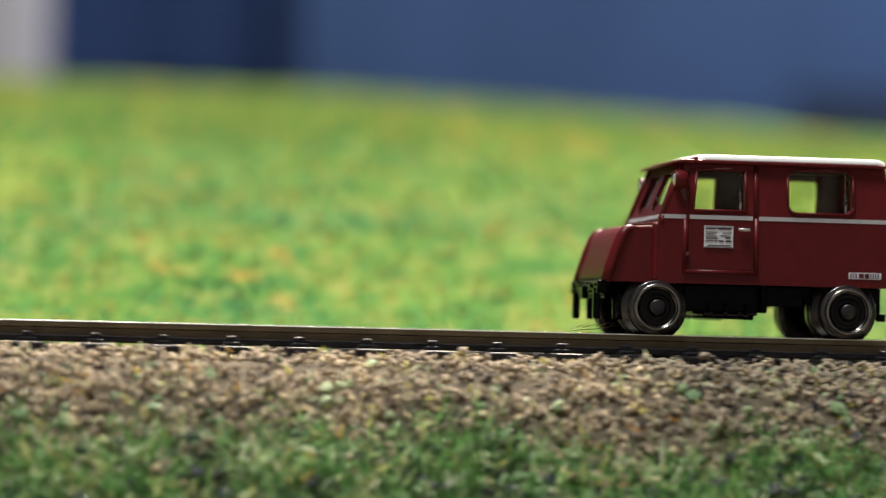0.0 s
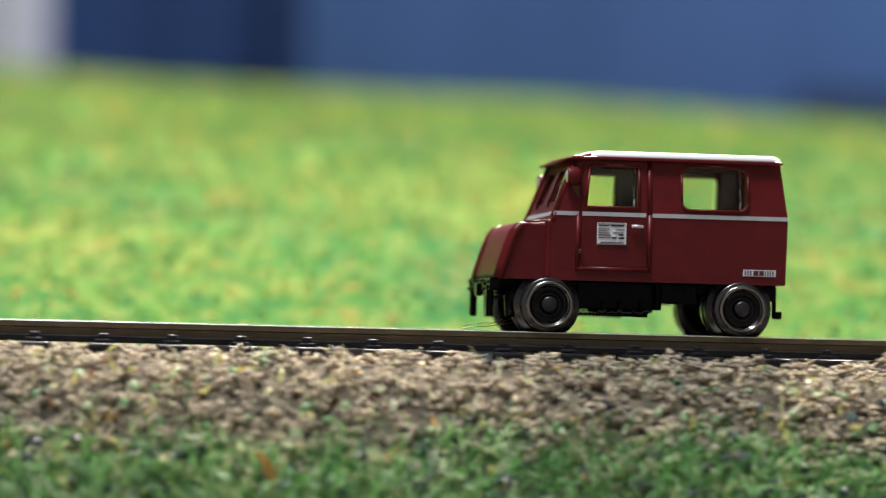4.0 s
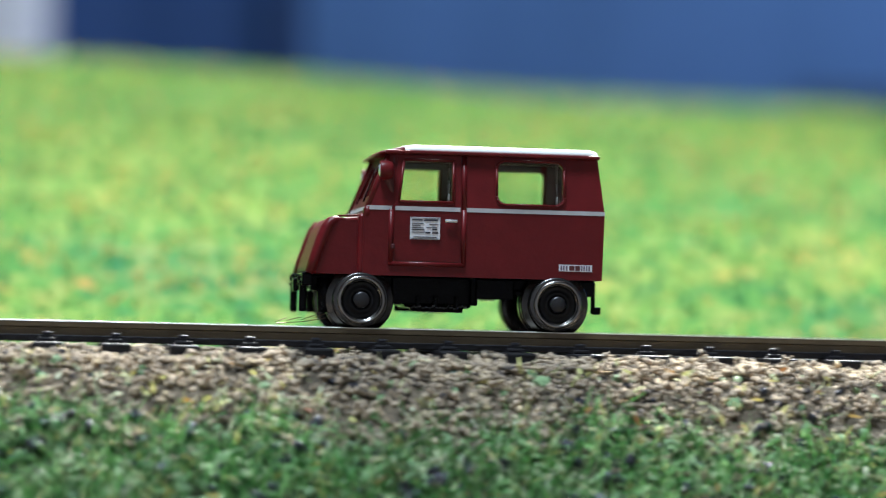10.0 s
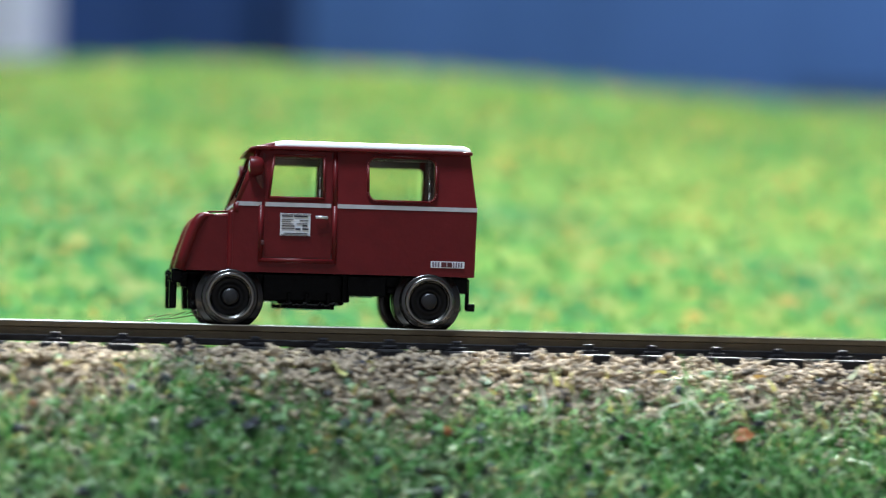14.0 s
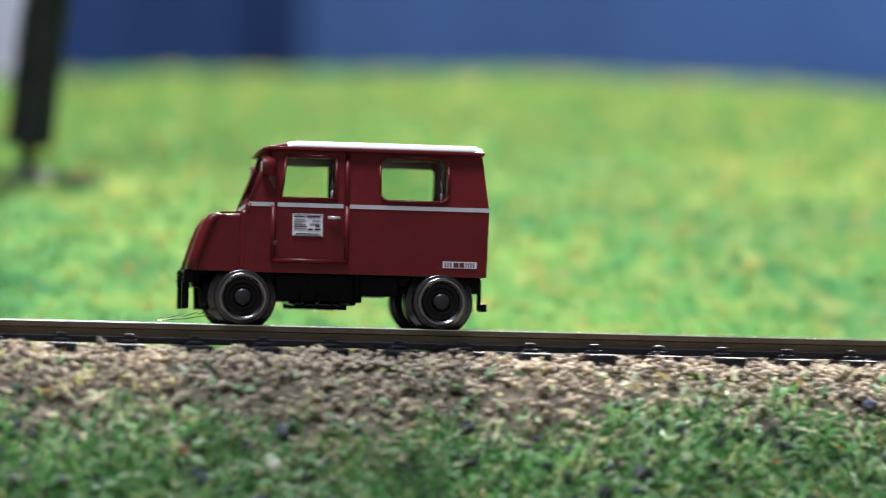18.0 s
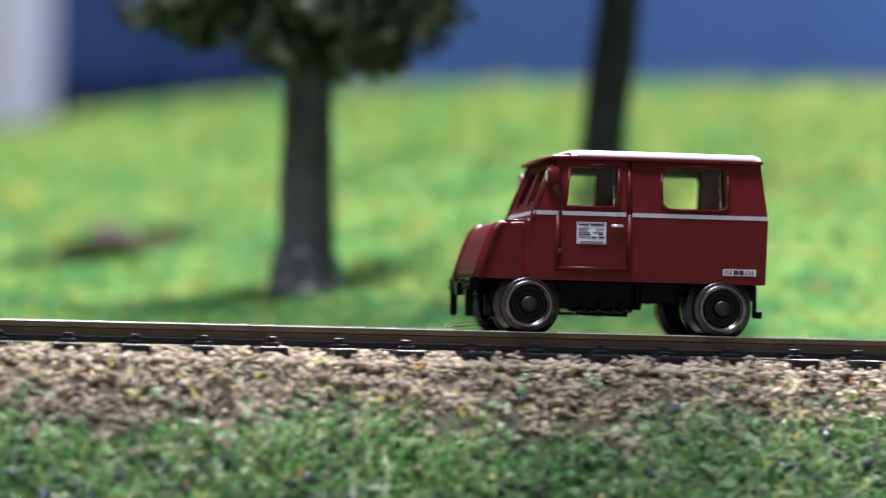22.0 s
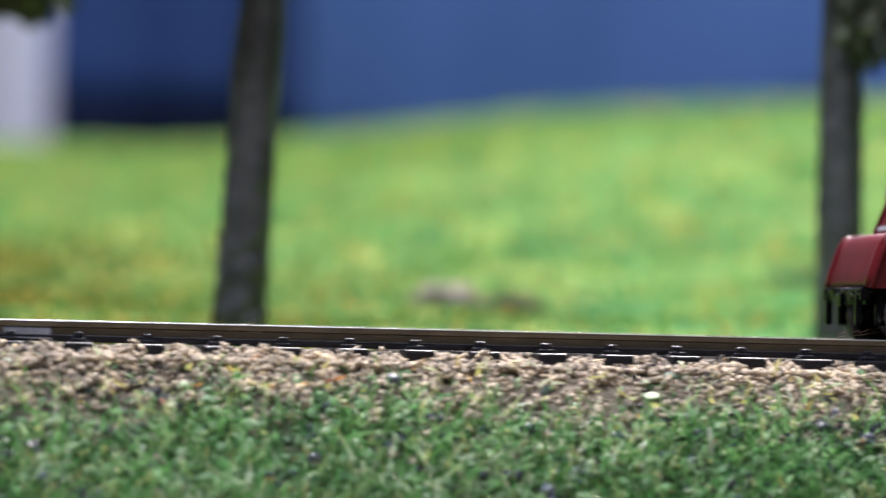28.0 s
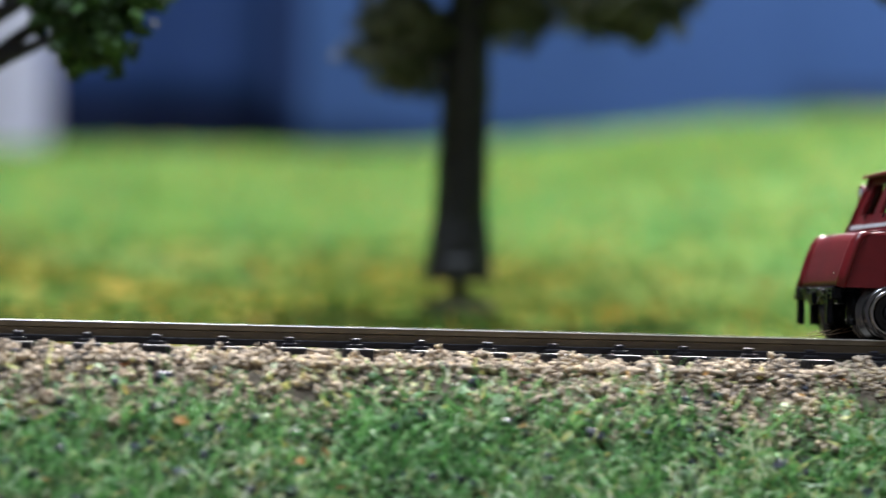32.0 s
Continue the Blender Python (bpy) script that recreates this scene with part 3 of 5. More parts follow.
def build_ballast():
    x, y = bank_points(25000, -32, -9.8)
    many = 6
    clump = np.repeat(np.arange(len(x)), many)
    part_way = rng.standard_normal((len(clump), 3)) * np.array([0.30, 0.25, 0.24])
    z = land(x, y)
    edge = green_edge(x) - 0.7 + 1.5 * ripple(x, y, 7, 41) + rng.normal(0, 1.5, len(x))
    keep = (z > edge) & ((y < -15.2) | ((np.abs((x - PHASE + 3.36) % 6.72 - 3.36) > 1.8) | (rng.random(len(x)) < 0.12)))
    lift = 0.15 + (0.45 * rng.random(len(x)) + 0.55 * ripple(x, y, 4.2, 31)) * ease(-y, 15.2, 18)
    centre = np.stack([x, y, z + lift], 1)
    places = (centre[clump] + part_way)[keep[clump]]
    size = rng.uniform(0.17, 0.38, len(places))
    # uneven heaps against the ends of the sleepers
    xh = rng.uniform(BANK_WEST, BANK_EAST, 34000)
    heap = np.clip(0.6 + 0.6 * ripple(xh, 0 * xh, 11, 33) + 0.45 * ripple(xh, 0 * xh, 3.7, 34), 0, 1.65)
    yh = rng.uniform(-18.2, -13.6, len(xh))
    zh = -3.9 + rng.random(len(xh)) ** 0.6 * (heap * (1 - ease(-yh, 15.6, 18.2)) * (0.55 + 0.45 * ease(-yh, 13.4, 15.0)) + 0.35) * 1.15
    ok = (yh < -15.1) | (zh > -2.15) | (np.abs((xh - PHASE + 3.36) % 6.72 - 3.36) > 1.7)
    places = np.concatenate([places, np.stack([xh, yh, zh], 1)[ok]])
    size = np.concatenate([size, rng.uniform(0.18, 0.40, ok.sum())])
    xi = rng.uniform(BANK_WEST, BANK_EAST, 7000)
    yi = rng.uniform(-7.2, 17.5, 7000)
    ok = (np.abs((xi - PHASE + 3.36) % 6.72 - 3.36) > 1.6) & (np.abs(yi - 8.7) > 1.3)
    inner = np.stack([xi[ok], yi[ok], np.full(ok.sum(), -2.75) + rng.uniform(-0.2, 0.25, ok.sum())], 1)
    data = lumps("ballast", np.concatenate([places, inner]), np.concatenate([size, rng.uniform(0.3, 0.5, len(inner))]), BALLAST, 0, 0.5, True)
    ride(tagged(new("ballast", data), "tan and grey cork granule ballast along the track", "ballast", kind="stuff"))


def bank_up(x, y):
    e = 0.6
    gx = (land(x + e, y) - land(x - e, y)) / (2 * e)
    gy = (land(x, y + e) - land(x, y - e)) / (2 * e)
    n = np.stack([-gx, -gy, np.ones_like(gx)], 1)
    return n / np.linalg.norm(n, axis=1)[:, None]


def build_front_grass():
    x, y = bank_points(60000, -38, -17)
    z = land(x, y)
    keep = z < green_edge(x) + rng.normal(0.4, 1.1, len(x)) - 0.2
    stray = rng.random(len(x)) < 0.15
    keep |= stray
    x, y, z = x[keep], y[keep], z[keep]
    n = len(x)
    crumbs = rng.random(n) < 0.30
    up = bank_up(x, y)
    places = np.stack([x, y, z], 1) + up * rng.uniform(0.0, 0.5, n)[:, None]
    data = lumps("turf_crumbs", places[crumbs], rng.uniform(0.25, 0.65, crumbs.sum()), CRUMB, 1, 0.45)
    x, y = bank_points(1750, -37, -18)
    ok = (land(x, y) < green_edge(x) + rng.normal(0.6, 1.6, len(x))) & (rng.random(len(x)) > 0.6 * ease(-x, 640, 720))
    x, y = x[ok], y[ok]
    big = np.stack([x, y, land(x, y)], 1) + bank_up(x, y) * rng.uniform(0.3, 1.0, len(x))[:, None]
    data_big = lumps("coal_crumbs", big, rng.uniform(0.28, 0.7, len(x)), COAL, 2, 0.4)
    ride(tagged(new("coal_crumbs", data_big), "blue black crumbs scattered in the grass", "crumbs", kind="stuff"))
    x, y = bank_points(5200, -37, -17)
    z = land(x, y)
    bits = np.stack([x, y, z], 1) + bank_up(x, y) * rng.uniform(0.3, 1.1, len(x))[:, None]
    data_bits = fibres("straw_scraps", bits, rng.uniform(0.5, 1.5, len(x)), rng.uniform(0.1, 0.27, len(x)), 1.6, SCRAP, bank_up(x, y))
    ride(tagged(new("straw_scraps", data_bits), "scraps of straw and rust leaves scattered over the bank", "leaf litter", kind="stuff"))
    ride(tagged(new("turf_crumbs", data), "crumbled dark and mid green foam turf on the front bank", "turf", kind="stuff"))
    x, y = bank_points(215000, -38, -16.5)
    z = land(x, y)
    keep = (z < green_edge(x) + rng.normal(0.5, 1.3, len(x))) & ((0.55 * ripple(x, y * 1.5, 14, 21) + rng.random(len(x))) > 0.12)
    x, y, z = x[keep], y[keep], z[keep]
    n = len(x)
    up = bank_up(x, y) * 0.8 + np.array([0, 0, 0.5])
    data = fibres("front_grass", np.stack([x, y, z], 1), rng.uniform(0.9, 3.0, n) * np.where(rng.random(n) < 0.3, 1.25, 0.85), rng.uniform(0.05, 0.15, n), 0.95, FIBRE, up)
    ride(tagged(new("front_grass", data), "short mixed green static grass fibres on the bank", "grass", kind="stuff"))


def build_hill_grass():
    n = 185000
    x = rng.uniform(-930.0, 230.0, n)
    y = 17.0 + 1080.0 * rng.random(n) ** 2.2
    z = land(x, y)
    keep = (y > 24) | (rng.random(n) < 0.7)
    x, y, z = x[keep], y[keep], z[keep]
    n = len(x)
    # longer tufts along the far side of the track
    xt = rng.uniform(BANK_WEST - 40, BANK_EAST + 60, 26000)
    yt = rng.uniform(17.0, 52.0, len(xt))
    tuft = ripple(xt, yt, 16, 51) + 0.6 * ripple(xt, yt, 6, 52) + rng.normal(0, 0.5, len(xt)) > 0.1
    xt, yt = xt[tuft], yt[tuft]
    data = fibres("track_grass", np.stack([xt, yt, land(xt, yt)], 1), rng.uniform(1.0, 2.6, len(xt)), rng.uniform(0.07, 0.16, len(xt)), 0.8, TUFT, np.tile(np.array([[0, -0.1, 1.0]]), (len(xt), 1)))
    ride(tagged(new("track_grass", data), "uneven yellow green grass tufts behind the rails", "grass", kind="stuff"))
    up = np.tile(np.array([[0, -0.15, 1.0]]), (n, 1))
    data = fibres("hill_grass", np.stack([x, y, z], 1), rng.uniform(0.4, 1.1, n) * (0.7 + 0.3 * ease(y, 18, 40)) * (1 + np.clip(y - 60, 0, 190) / 160), rng.uniform(0.2, 0.45, n) * (1 + np.clip(y - 60, 0, 600) / 260), 0.9, HILL_FIBRE, up)
    ride(tagged(new("hill_grass", data), "bright yellow green static grass fibres on the hillside", "grass", kind="stuff"))


build_ballast()
build_front_grass()
build_hill_grass()

# ---- trees ----


def limb(bm, points, radii, steps=14, gnarl=0.0, seed=0):
    """A tapered limb through points, with a rough skin."""
    s = random.Random(seed)
    pts = [Vector(p) for p in points]
    fine, rad = [], []
    n = 9 if gnarl else 5
    for k in range(len(pts) - 1):
        for i in range(n):
            t = i / n
            fine.append(pts[k].lerp(pts[k + 1], t))
            rad.append(radii[k] + (radii[k + 1] - radii[k]) * (t * t * (3 - 2 * t)))
    fine.append(pts[-1])
    rad.append(radii[-1])
    rings = []
    for k, (p, r) in enumerate(zip(fine, rad)):
        way = (fine[min(k + 1, len(fine) - 1)] - fine[max(k - 1, 0)]).normalized()
        turn = way.to_track_quat("Z", "Y").to_matrix()
        ring = []
        for i in range(steps):
            a = 2 * math.pi * i / steps
            rr = r * (1 + gnarl * (noise.noise((p + Vector((math.cos(a), math.sin(a), 0)) * r) * 0.75 + Vector((seed, 0, 0))) * 1.6 + 0.5 * s.uniform(-1, 1)))
            ring.append((p + turn @ Vector((rr * math.cos(a), rr * math.sin(a), 0))) * MM)
        rings.append(ring)
    sweep(bm, rings, None)


def crown_mesh(name, blobs, mat, seed, density=1.0, leaf=1.1):
    """Foliage: crumbs and flakes gathered round many twig ends inside the blobs (centre, radii)."""
    s = np.random.default_rng(seed)
    places = []
    for (cx, cy, cz), (rx, ry, rz) in blobs:
        ends = int((26 if cz < 53 else 12) * density * (rx * ry * rz) ** (2 / 3) / 40) + 5
        d = s.standard_normal((ends, 3))
        d /= np.linalg.norm(d, axis=1)[:, None]
        ctr = np.array([cx, cy, cz]) + d * np.array([rx, ry, rz]) * s.uniform(0.45, 1.0, ends)[:, None]
        for c in ctr:
            m = s.integers(16, 36)
            places.append(c + s.standard_normal((m, 3)) * np.array([1.7, 1.7, 1.3]))
    places = np.concatenate(places)
    return lumps(name, places, s.uniform(0.45, leaf, len(places)), mat, 1, 0.5)


def tree(at, lean, girth, flare, height, blobs, label, mat=None, peg=0.0, seed=1, branches=(), bark=None):
    """A model tree: trunk with a flared foot, limbs into the crown, foliage; some stand on a peg with a foot plate."""
    x, y = at
    z = float(land(x, y)) - 0.4
    root = group_of("tree", Vector((x, y, z)) * MM)
    bm = bmesh.new()
    lx, ly = lean
    base = peg
    levels = [0.0, 0.10, 0.22, 0.5, 1.0]
    limb(bm, [(lx * t * height, ly * t * height, base + t * height) for t in levels],
         [girth * flare * 0.5, girth * (0.5 + (flare - 1) * 0.28), girth * (0.5 + (flare - 1) * 0.08), girth * 0.49, girth * 0.43], 24, 0.09, seed)
    part("trunk", bm, bark or BARK_SHADED, root, "knobbly grey trunk" if bark else "knobbly grey brown trunk, crown shade put into its dark bark", True)
    top = Vector((lx * height, ly * height, base + height))
    s = random.Random(seed)
    for k, (centre, radii) in enumerate(blobs):
        bm = bmesh.new()
        start = Vector((lx * height * 0.8, ly * height * 0.8, base + height * s.uniform(0.72, 0.98)))
        end = Vector(centre)
        mid = start.lerp(end, 0.5) + Vector((s.uniform(-2, 2), s.uniform(-2, 2), 2.0))
        limb(bm, [start, mid, end], [girth * 0.22, girth * 0.15, girth * 0.06], 8, 0.0, seed + k)
        part("branch", bm, BARK_SHADED, root, smooth=True)
    for pts, r0, r1 in branches:
        bm = bmesh.new()
        limb(bm, pts, [r0 + (r1 - r0) * k / (len(pts) - 1) for k in range(len(pts))], 10, 0.05, seed + 9)
        part("branch", bm, BARK_SHADED, root, smooth=True)
    if peg:
        bm = bmesh.new()
        tube(bm, (0, 0, -1.5), (0, 0, peg + 0.4), girth * 0.16, girth * 0.2, 12)
        part("peg", bm, PEG, root, "thin dark plastic peg")
        bm = bmesh.new()
        lathe(bm, [(0, 1.4), (girth * 0.35, 1.4), (girth * 0.62, 0.7), (girth * 0.7, -1.2), (0, -1.2)], 24)
        bmesh.ops.rotate(bm, cent=(0, 0, 0), matrix=Matrix.Rotation(radians(90), 3, "X"), verts=bm.verts[:])
        part("foot_plate", bm, PEG, root, smooth=True)
    data = crown_mesh("crown", blobs, mat or FOLIAGE, seed)
    crown = new("crown", data)
    crown.parent = root
    tagged(root, label, "tree", group="model trees on the hillside")
    return ride(root)


# Crown wholly out of view; extra blobs added to throw shade on hill and trunk.
tree((-471.2, 170), (0.10, 0), 7.6, 1.05, 74, [((6, 4, 94), (22, 20, 15)), ((-34, 36, 100), (24, 22, 12)), ((-18, -6, 90), (18, 16, 11)), ((10, -12, 87), (14, 9, 9)), ((-22, -24, 93), (15, 16, 8))], "tall dark model tree on a peg on the hill", peg=5.6, seed=3)
tree((-525.6, 105), (-0.01, 0), 7.5, 1.55, 38, [((-16, 0, 44), (9, 9, 8)), ((0, -3, 39), (9, 8, 7)), ((11, 0, 41), (9, 9, 8)), ((0, 2, 56), (21, 18, 14))], "dark model tree with a flared trunk and a broad olive crown", seed=5, bark=BARK_GREY)
tree((-597, 80), (-0.01, 0), 6.2, 1.08, 52, [((4.3, -3, 43.2), (5.2, 5, 5.4)), ((2, 2, 68), (20, 18, 14))], "straight grey model tree close behind the rails", seed=8, bark=BARK_GREY)
tree((-678.6, 80), (0.045, 0), 6.6, 1.1, 58, [((-4, -4, 49), (3, 3, 3)), ((4, 0, 72), (20, 18, 14))], "leaning knobbly grey model tree close behind the rails", seed=11, bark=BARK_GREY)
# Last blob is unseen, added in front to shade the trunk.
tree((-735.6, 142), (0.012, 0), 7.8, 1.4, 50, [((-9.5, 1, 42.8), (8.0, 7, 7.6)), ((8, 0, 47.5), (4, 5, 5)), ((25, -2, 51.5), (11, 9, 7)), ((0, 2, 64), (22, 18, 13)), ((-2, -14, 60), (16, 10, 9))], "model tree with a thick dark trunk standing on a peg", peg=5.6, seed=14)
tree((-817, 56), (0.0, 0), 6.0, 1.2, 30, [((22.2, -2, 39.0), (4.6, 5, 4.5)), ((24, 0, 44.6), (8, 7, 5)), ((0, 2, 54), (20, 16, 12))], "model tree with fresh green leafy branches", FOLIAGE_FRESH, seed=17,
     branches=[([(1, 0, 18), (6, -1, 33.5), (11, -1, 39.2), (16, -1, 42.4), (22, -2, 43.5)], 1.6, 0.5), ([(1, 0, 26), (6, 0, 40.5), (11, 0, 43.8), (17, -1, 44.4)], 1.2, 0.4)])

# ---- stones and leaves ----


def stone(at, size, seed, label):
    x, y = at
    bm = bmesh.new()
    bmesh.ops.create_icosphere(bm, subdivisions=4, radius=1.0)
    for v in bm.verts:
        p = v.co.copy()
        k = 1 + 0.35 * noise.noise(p * 1.3 + Vector((seed, 0, 0))) + 0.16 * noise.noise(p * 3.5 + Vector((0, seed, 0))) + 0.06 * noise.noise(p * 9)
        v.co = Vector((p.x * size[0], p.y * size[1], p.z * size[2])) * k * MM
    ob = new("stone", finish("stone", bm, ROCK, True))
    ob.location = Vector((x, y, float(land(x, y)) + size[2] * 0.25)) * MM
    tagged(ob, label, "stone", group="stones in the grass")
    return ride(ob)


def leaf(at, length, width, turn, tilt, mat, label, name="fallen_leaf"):
    """A small curled leaf with a mid rib, lying in the grass."""
    x, y, z = at
    bm = bmesh.new()
    rows = []
    for k in range(7):
        t = k / 6
        w = width * math.sin(math.pi * (0.12 + 0.83 * t)) * 0.5
        u = length * (t - 0.5)
        c = 0.25 * width * math.sin(t * 3.1)
        rows.append([(u, -w, c + w * 0.35), (u, -w * 0.5, c + w * 0.08), (u, 0, c), (u, w * 0.5, c + w * 0.08), (u, w, c + w * 0.35)])
    front = [[bm.verts.new(Vector(p) * MM) for p in r] for r in rows]
    back = [[bm.verts.new((Vector(p) - Vector((0, 0, 0.12))) * MM) for p in r] for r in rows]
    for g in (front, back):
        for a, b in zip(g, g[1:]):
            for i in range(4):
                bm.faces.new((a[i], a[i + 1], b[i + 1], b[i]))
    for a, b in zip(range(6), range(1, 7)):
        for i in (0, 4):
            bm.faces.new((front[a][i], front[b][i], back[b][i], back[a][i]))
    ob = new(name, finish(name, bm, mat, True))
    ob.matrix_basis = pose(x * MM, y * MM, z * MM, 62, turn, tilt)
    tagged(ob, label, "leaf", group="fallen leaves")
    return ride(ob)


stone((-551.6, 228), (4.6, 4.0, 4.2), 2.0, "rounded beige grey stone lying in the grass")
stone((-640, 162), (5.6, 4.2, 2.6), 5.0, "flat grey stone lying in the grass")


def mound(at, size, seed, mat=None, turn=0.0, tilt=0.0, label="low heap of dark crumbly earth around a stone"):
    """A low uneven heap of earth, turned and tilted with the slope."""
    x, y = at
    bm = bmesh.new()
    bmesh.ops.create_icosphere(bm, subdivisions=4, radius=1.0)
    for v in bm.verts:
        p = v.co.copy()
        k = 1 + 0.3 * noise.noise(p * 1.6 + Vector((seed, 0, 0))) + 0.2 * noise.noise(p * 5 + Vector((0, seed, 0)))
        v.co = Vector((p.x * size[0], p.y * size[1], max(p.z, -0.5) * size[2])) * k * MM
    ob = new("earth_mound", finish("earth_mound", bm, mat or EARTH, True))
    ob.matrix_basis = pose(x * MM, y * MM, (float(land(x, y)) + size[2] * 0.2) * MM, tilt, 0, turn)
    tagged(ob, label, "mound", group="earth heaps in the grass")
    return ride(ob)


mound((-547.5, 222), (15.0, 8.0, 2.3), 3.0)
mound((-537.0, 225), (9.0, 6.0, 1.6), 4.0)
mound((-562.0, 219), (9.0, 5.0, 0.9), 5.0)
mound((-637.0, 158), (13.0, 6.0, 1.5), 7.0)
mound((-629.5, 157), (5.0, 5.0, 2.0), 8.0)
mound((-463.0, 168), (4.5, 4.0, 1.5), 12.0, EARTH, 20.0, 9.0, "small brown lip of earth beside a tree foot")
mound((-736.0, 139), (5.5, 4.0, 2.6), 15.0, EARTH, 0.0, 5.0, "grey brown heap of earth at a tree foot")
leaf((-114.2, -39.0, -12.9), 3.8, 0.9, 62, 10, LEAF_OCHRE, "narrow ochre brown leaf standing in the grass")
leaf((-304.7, -28.0, -9.6), 2.2, 1.4, -10, 0, LEAF_RUST, "small orange red leaf in the grass")
leaf((-568.5, -28.6, -9.8), 2.7, 1.2, 40, 5, LEAF_RUST, "small rust red leaf in the grass")
leaf((-581.8, -30.2, -11.7), 2.6, 1.0, 88, 0, LEAF_OCHRE, "upright ochre leaf in the grass")
leaf((-445.0, -32.2, -13.0), 2.4, 1.4, 70, 0, FLAKE, "pale straw coloured flake in the grass", "straw_flake")
leaf((-639.8, -28.3, -10.6), 3.8, 0.6, 86, 0, FLAKE, "pale upright straw blade in the grass", "straw_flake")
leaf((-453.0, -30.2, -11.8), 1.0, 0.7, 15, 0, LEAF_RUST, "tiny rust red leaf scrap in the grass")
leaf((-287.0, -29.4, -11.0), 1.0, 0.8, 50, 0, LEAF_RUST, "tiny rust red leaf scrap in the grass")
leaf((-333.5, -28.0, -9.6), 1.0, 0.8, 80, 0, LEAF_RUST, "tiny rust red leaf scrap in the grass")
leaf((-774.0, -30.4, -12.6), 1.0, 0.8, 20, 0, LEAF_OCHRE, "tiny ochre leaf scrap in the grass")
leaf((-785.0, -27.0, -9.2), 1.5, 0.9, 10, 0, LEAF_OCHRE, "tiny ochre leaf scrap in the grass")

# ---- the rail trolley ----
TROLLEY_ROWS = [(0.0, 32.0), (1.0, 29.2), (2.0, 26.45), (3.0, 23.65), (4.0, 20.8), (4.5, 19.2), (6.5, 13.2), (7.0, 11.4), (8.0, 8.45), (9.0, 4.85),
                (10.0, 1.55), (11.0, -2.0), (12.0, -5.1), (13.0, -8.35), (14.0, -11.65), (14.5, -13.2), (15.0, -15.8), (15.5, -19.3), (16.0, -21.7),
                (16.5, -20.8), (17.0, -17.15), (18.0, -10.4), (19.0, -2.95), (20.0, 4.0), (21.0, 11.5), (22.0, 18.7), (23.0, 25.5), (24.0, 32.8),
                (24.5, 36.2), (26.5, 49.7), (27.0, 53.1), (28.0, 59.9), (29.0, 66.2), (29.4, 67.0), (30.0, 64.7), (31.0, 61.0), (32.0, 56.8)]
WHEELSETS = []

trolley = group_of("rail_trolley")
SIDE, LEAN = 9.0, 0.9      # half width of the body; how far its upper part leans in


def side_y(z):
    return SIDE - LEAN * max(0.0, (z - 12.2) / 5.9)


def wall_place(s):
    """Maps (x, z, depth) on to the near (-1) or far (1) side of the body."""
    return lambda u, v, w: (u, s * (side_y(v) - w), v)


